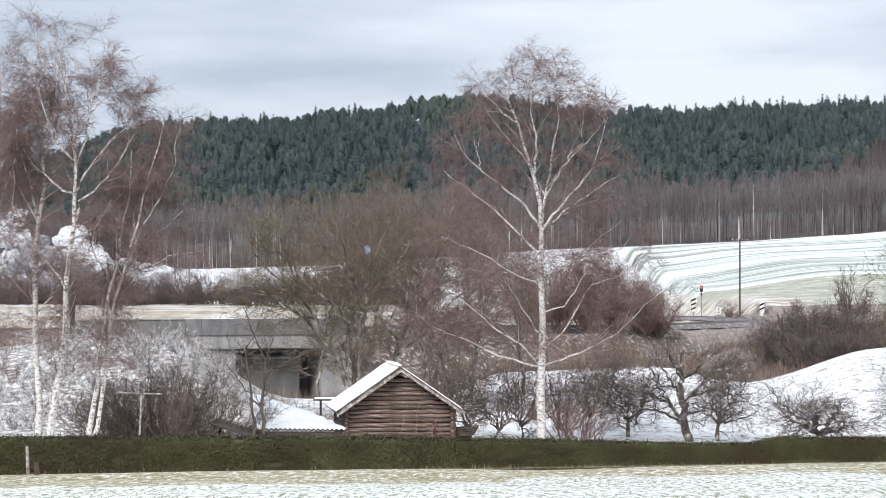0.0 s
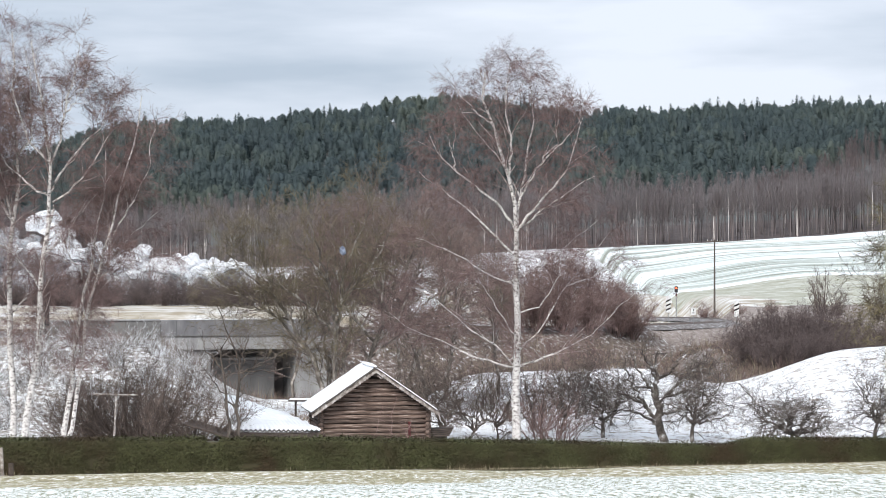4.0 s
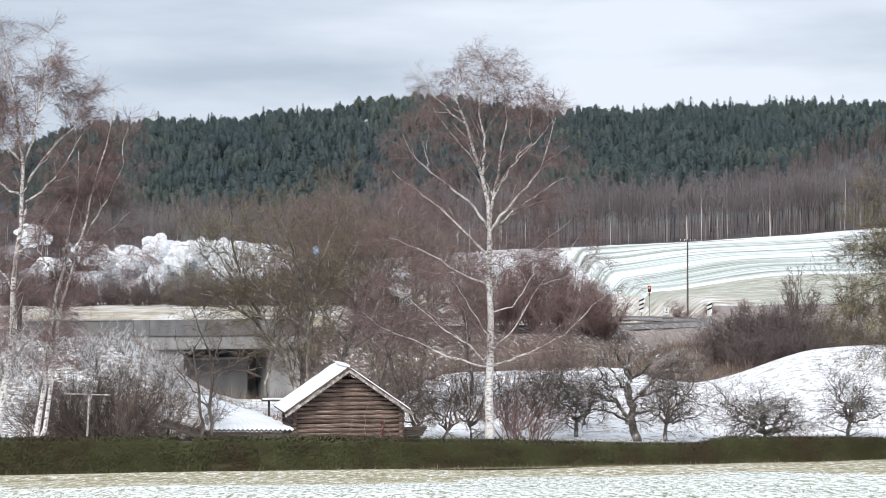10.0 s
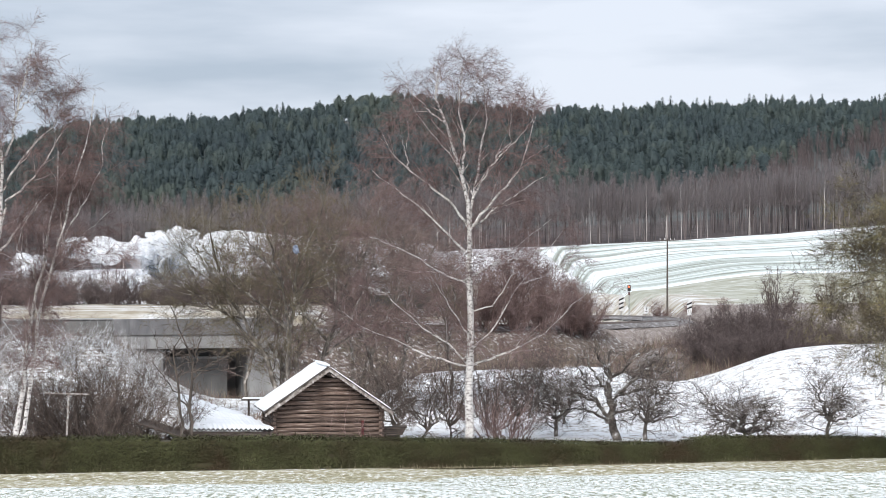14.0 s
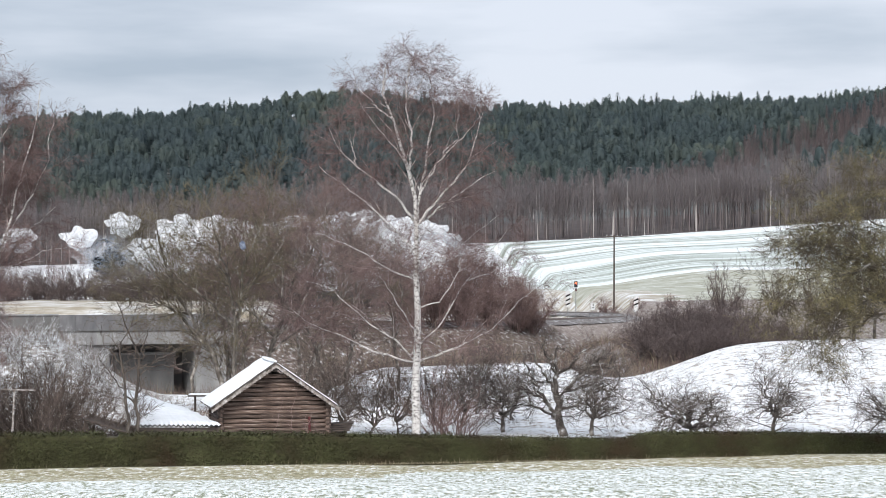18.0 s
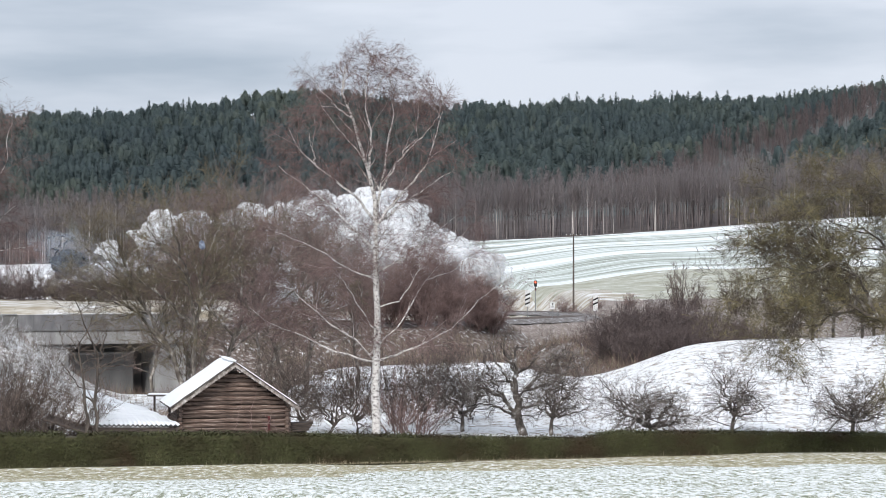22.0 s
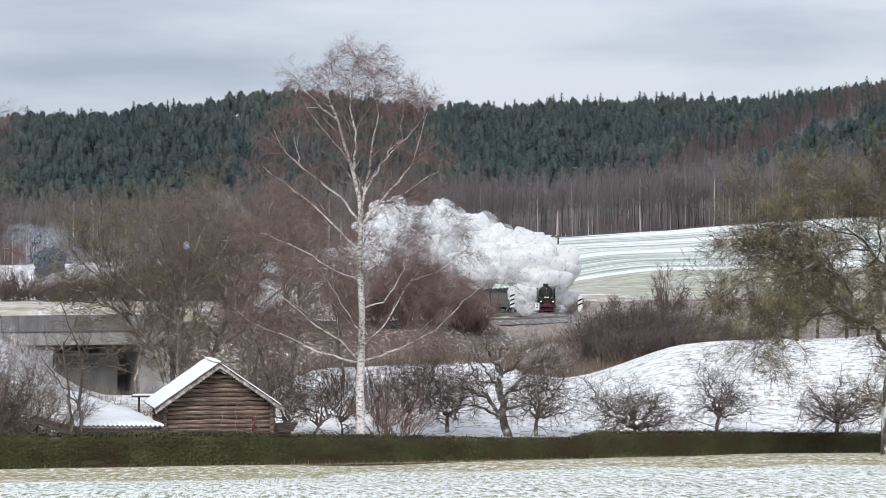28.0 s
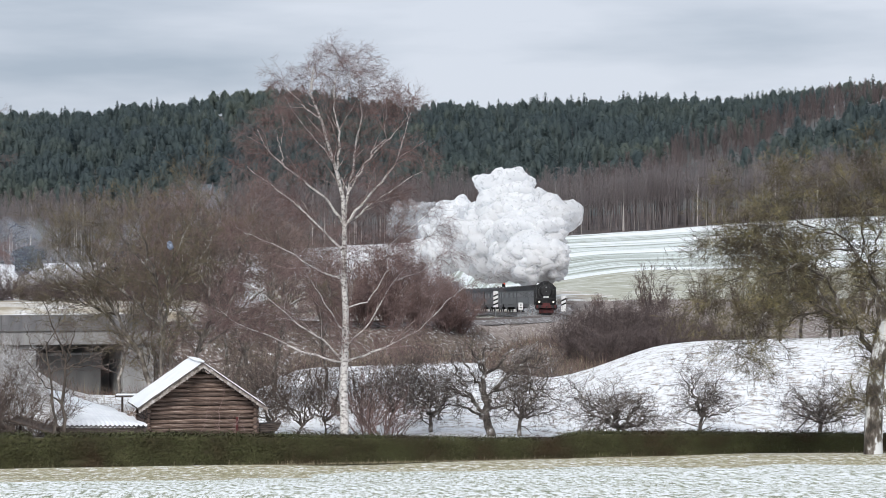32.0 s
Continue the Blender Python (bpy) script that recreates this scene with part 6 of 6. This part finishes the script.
def motions():
    step = np.arange(0, 33, 1.0)
    walk(ENGINE, [(float(t), car_pose(engine_s(t), 11)) for t in step])
    for i, c in enumerate(COACHES):
        walk(c, [(float(t), car_pose(engine_s(t) - 18.9 - 20.5 * i, 20)) for t in step])
    for ob, born, life, *g in PUFFS:
        rows = []
        turn = g[0] * 90
        p0 = puff_place(born, 0, g)
        under = (p0[0], p0[1], p0[2] - 16)
        if born > 0.15:
            rows += [(0, pose(*under, 0, 0, turn))]
            if born > 0.6:
                rows.append((born - 0.2, pose(*under, 0, 0, turn)))
        for a in [a for a in (0, 0.4, 1, 2, 4, 7, 11) if a < life - 1] + [life]:
            if 0 < born + a < 32:
                rows.append((born + a, pose(*puff_place(born, a, g), 0, 0, turn + 6 * a)))
        if born <= 0.15:
            a = -born
            rows.insert(0, (0, pose(*(puff_place(born, a, g) if a < life else under), 0, 0, turn + 6 * a)))
        if born + life < 32:
            q = puff_place(born, life, g)
            low = (q[0] - 4, q[1] + 3, -24)
            if born + life > 0:
                if born + life + 2.5 < 32:
                    rows.append((born + life + 2.5, pose(*low, 0, 0, turn + 150)))
            rows.append((32, pose(*low, 0, 0, turn + 150)) if born + life + 2.5 < 32 else (32, pose(*(q[0] - 3, q[1] + 2, q[2] + (-24 - q[2]) * (32 - born - life) / 2.5), 0, 0, turn + 150)))
        else:
            rows.append((32, pose(*puff_place(born, 32 - born, g), 0, 0, turn + 6 * (32 - born))))
        walk(ob, rows)



# ---- line-side things ----
def board(stripes, x, y, top, label):
    """A white board with slanting black stripes on a thin steel post."""
    z = height(x, y)
    root = empty("striped_board", pose(x, y, z))
    h = top - z
    part("post", tube((0, 0, -0.2), (0, 0, h - 0.1), 0.045, sides=8), M_GALV, root)
    pl = part("panel", box((0.58, 0.04, 1.95), (0, -0.07, h - 0.98), bevel=0.01), M_WHITE, root, "white enamelled panel")
    for i in range(stripes):
        bm = bmesh.new()
        zc = h - 0.55 - i * 0.52
        vs = [bm.verts.new((a, -0.096, zc + b)) for a, b in ((-0.285, -0.20), (0.285, 0.06), (0.285, 0.26), (-0.285, 0.0))]
        bm.faces.new(vs)
        bmesh.ops.solidify(bm, geom=bm.faces, thickness=-0.006)
        part("stripe", bm, M_INK, pl, "black slanting stripe")
    return tagged(root, label, "railway sign")


board(3, 22.5, 322, 0.95, "white railway board with three black stripes")
board(2, 31.0, 325, 0.35, "white railway board with two black stripes")


def small_sign():
    x, y = 25.2, 318
    z = height(x, y)
    root = empty("railway_sign", pose(x, y, z))
    top = -0.35
    part("post", tube((0, 0, -0.2), (0, 0, top - z - 0.1), 0.04, sides=8), M_GALV, root)
    pl = part("panel", box((0.55, 0.04, 0.85), (0, -0.06, top - z - 0.43), bevel=0.01), M_WHITE, root, "white square panel")
    part("bar", box((0.10, 0.012, 0.26), (0.02, -0.088, top - z - 0.27)), M_INK, pl, "dark illegible mark")
    part("bar", box((0.26, 0.012, 0.10), (0, -0.088, top - z - 0.60)), M_INK, pl, "dark illegible mark")
    tagged(root, "small white railway sign on a post", "railway sign")


small_sign()


def signal():
    x, y = 33.3, 457
    z = height(x, y)
    root = empty("railway_signal", pose(x, y, z))
    h = 0.05 - z
    part("mast", tube((0, 0, -0.2), (0, 0, h - 0.9), 0.07, sides=10), M_GALV, root)
    head = part("signal_head", box((0.55, 0.30, 1.05), (0, 0, h - 0.52), bevel=0.05), M_INK, root, "black signal head")
    part("lens", tube((0, -0.15, h - 0.30), (0, -0.19, h - 0.30), 0.15, sides=14), M_SIGNALRED, head, "lit red lens")
    part("lens", tube((0, -0.15, h - 0.72), (0, -0.19, h - 0.72), 0.11, sides=14), M_GLASS, head)
    part("visor", box((0.40, 0.22, 0.03), (0, -0.25, h - 0.11)), M_INK, head)
    part("marker_plate", box((0.26, 0.03, 0.5), (0, -0.09, h - 1.45)), M_RED, root, "red marker plate")
    part("base", box((0.5, 0.5, 0.4), (0, 0, 0.1), bevel=0.03), M_CONCRETE, root)
    tagged(root, "railway signal showing red on a grey mast", "signal")


signal()


def pole():
    x, y = 38.35, 440
    z = height(x, y)
    root = empty("telegraph_pole", pose(x, y, z))
    h = 7.95 - z
    part("shaft", tube((0, 0, -0.3), (0, 0, h), 0.17, 0.12, 10), M_PINE, root, "dark weathered wooden shaft")
    part("crossarm", box((2.6, 0.12, 0.14), (0, -0.1, h - 0.25), bevel=0.01), M_PINE, root)
    for dx in (-1.2, -0.5, 0.5, 1.2):
        part("insulator", tube((dx, -0.1, h - 0.18), (dx, -0.1, h + 0.04), 0.06, 0.04, 8), M_WHITE, root)
    tagged(root, "dark wooden telegraph pole with a crossarm", "pole")


pole()


def track_box():
    x, y = 26.3, 330
    root = empty("trackside_cabinet", pose(x, y, height(x, y)))
    part("housing", box((1.2, 0.6, 0.9), (0, 0, 0.45), bevel=0.04), M_GALV, root, "grey steel housing")
    part("lid", box((1.3, 0.7, 0.08), (0, 0, 0.94), bevel=0.02), M_CONCRETE, root)
    part("cable_duct", box((3.2, 0.3, 0.25), (2.2, 0, 0.12), bevel=0.02), M_CONCRETE, root)
    tagged(root, "low grey trackside cabinet by the rails", "cabinet")


track_box()


def posts():
    for x, y, h, r, mat, name, label in ((-15.15, 84.6, 0.95, 0.06, M_VERGE, "fence_post", "grey weathered post at the hedge end"),
                                         (-14.9, 84.8, 0.45, 0.10, M_DARKWOOD, "tree_stump", "low dark stump beside the post"),
                                         (-13.1, 95, 2.85, 0.04, M_VERGE, "garden_stake", "pale thin stake with a cross rail among the bushes"),
                                         (-12.1, 94, 1.2, 0.05, M_DARKWOOD, "garden_stake", "dark leaning stake behind the hedge")):
        root = empty(name, pose(x, y, height(x, y), 0, 3 if h > 2 else -2, 0))
        part("shaft", tube((0, 0, -0.15), (0, 0, h), r, r * 0.85, 9), mat, root)
        if h > 2:
            part("cross_rail", tube((-0.85, 0, h - 0.04), (0.75, 0, h), 0.025, sides=8), mat, root)
        tagged(root, label, "post")
    x, y = -40.6, 250
    root = empty("signal_post", pose(x, y, height(x, y)))
    h = 3.3 - height(x, y)
    part("shaft", box((0.42, 0.42, h), (0, 0, h / 2), bevel=0.04), M_INK, root)
    tagged(root, "dark square post beside the bridge", "post")


posts()


def scrap():
    """A scrap of blue plastic caught in the alders."""
    bm = bmesh.new()
    bmesh.ops.create_icosphere(bm, subdivisions=3, radius=0.14)
    for v in bm.verts:
        v.co += v.co.normalized() * 0.09 * noise.noise(v.co * 9)
        v.co.z *= 1.3
    me = bpy.data.meshes.new("plastic_bag")
    bm.to_mesh(me)
    bm.free()
    me.materials.append(M_BLUE)
    tagged(new("plastic_bag", me), "scrap of blue plastic caught in bare branches", "bag").matrix_basis = pose(-6.05, 117.5, 6.85)


scrap()


motions()
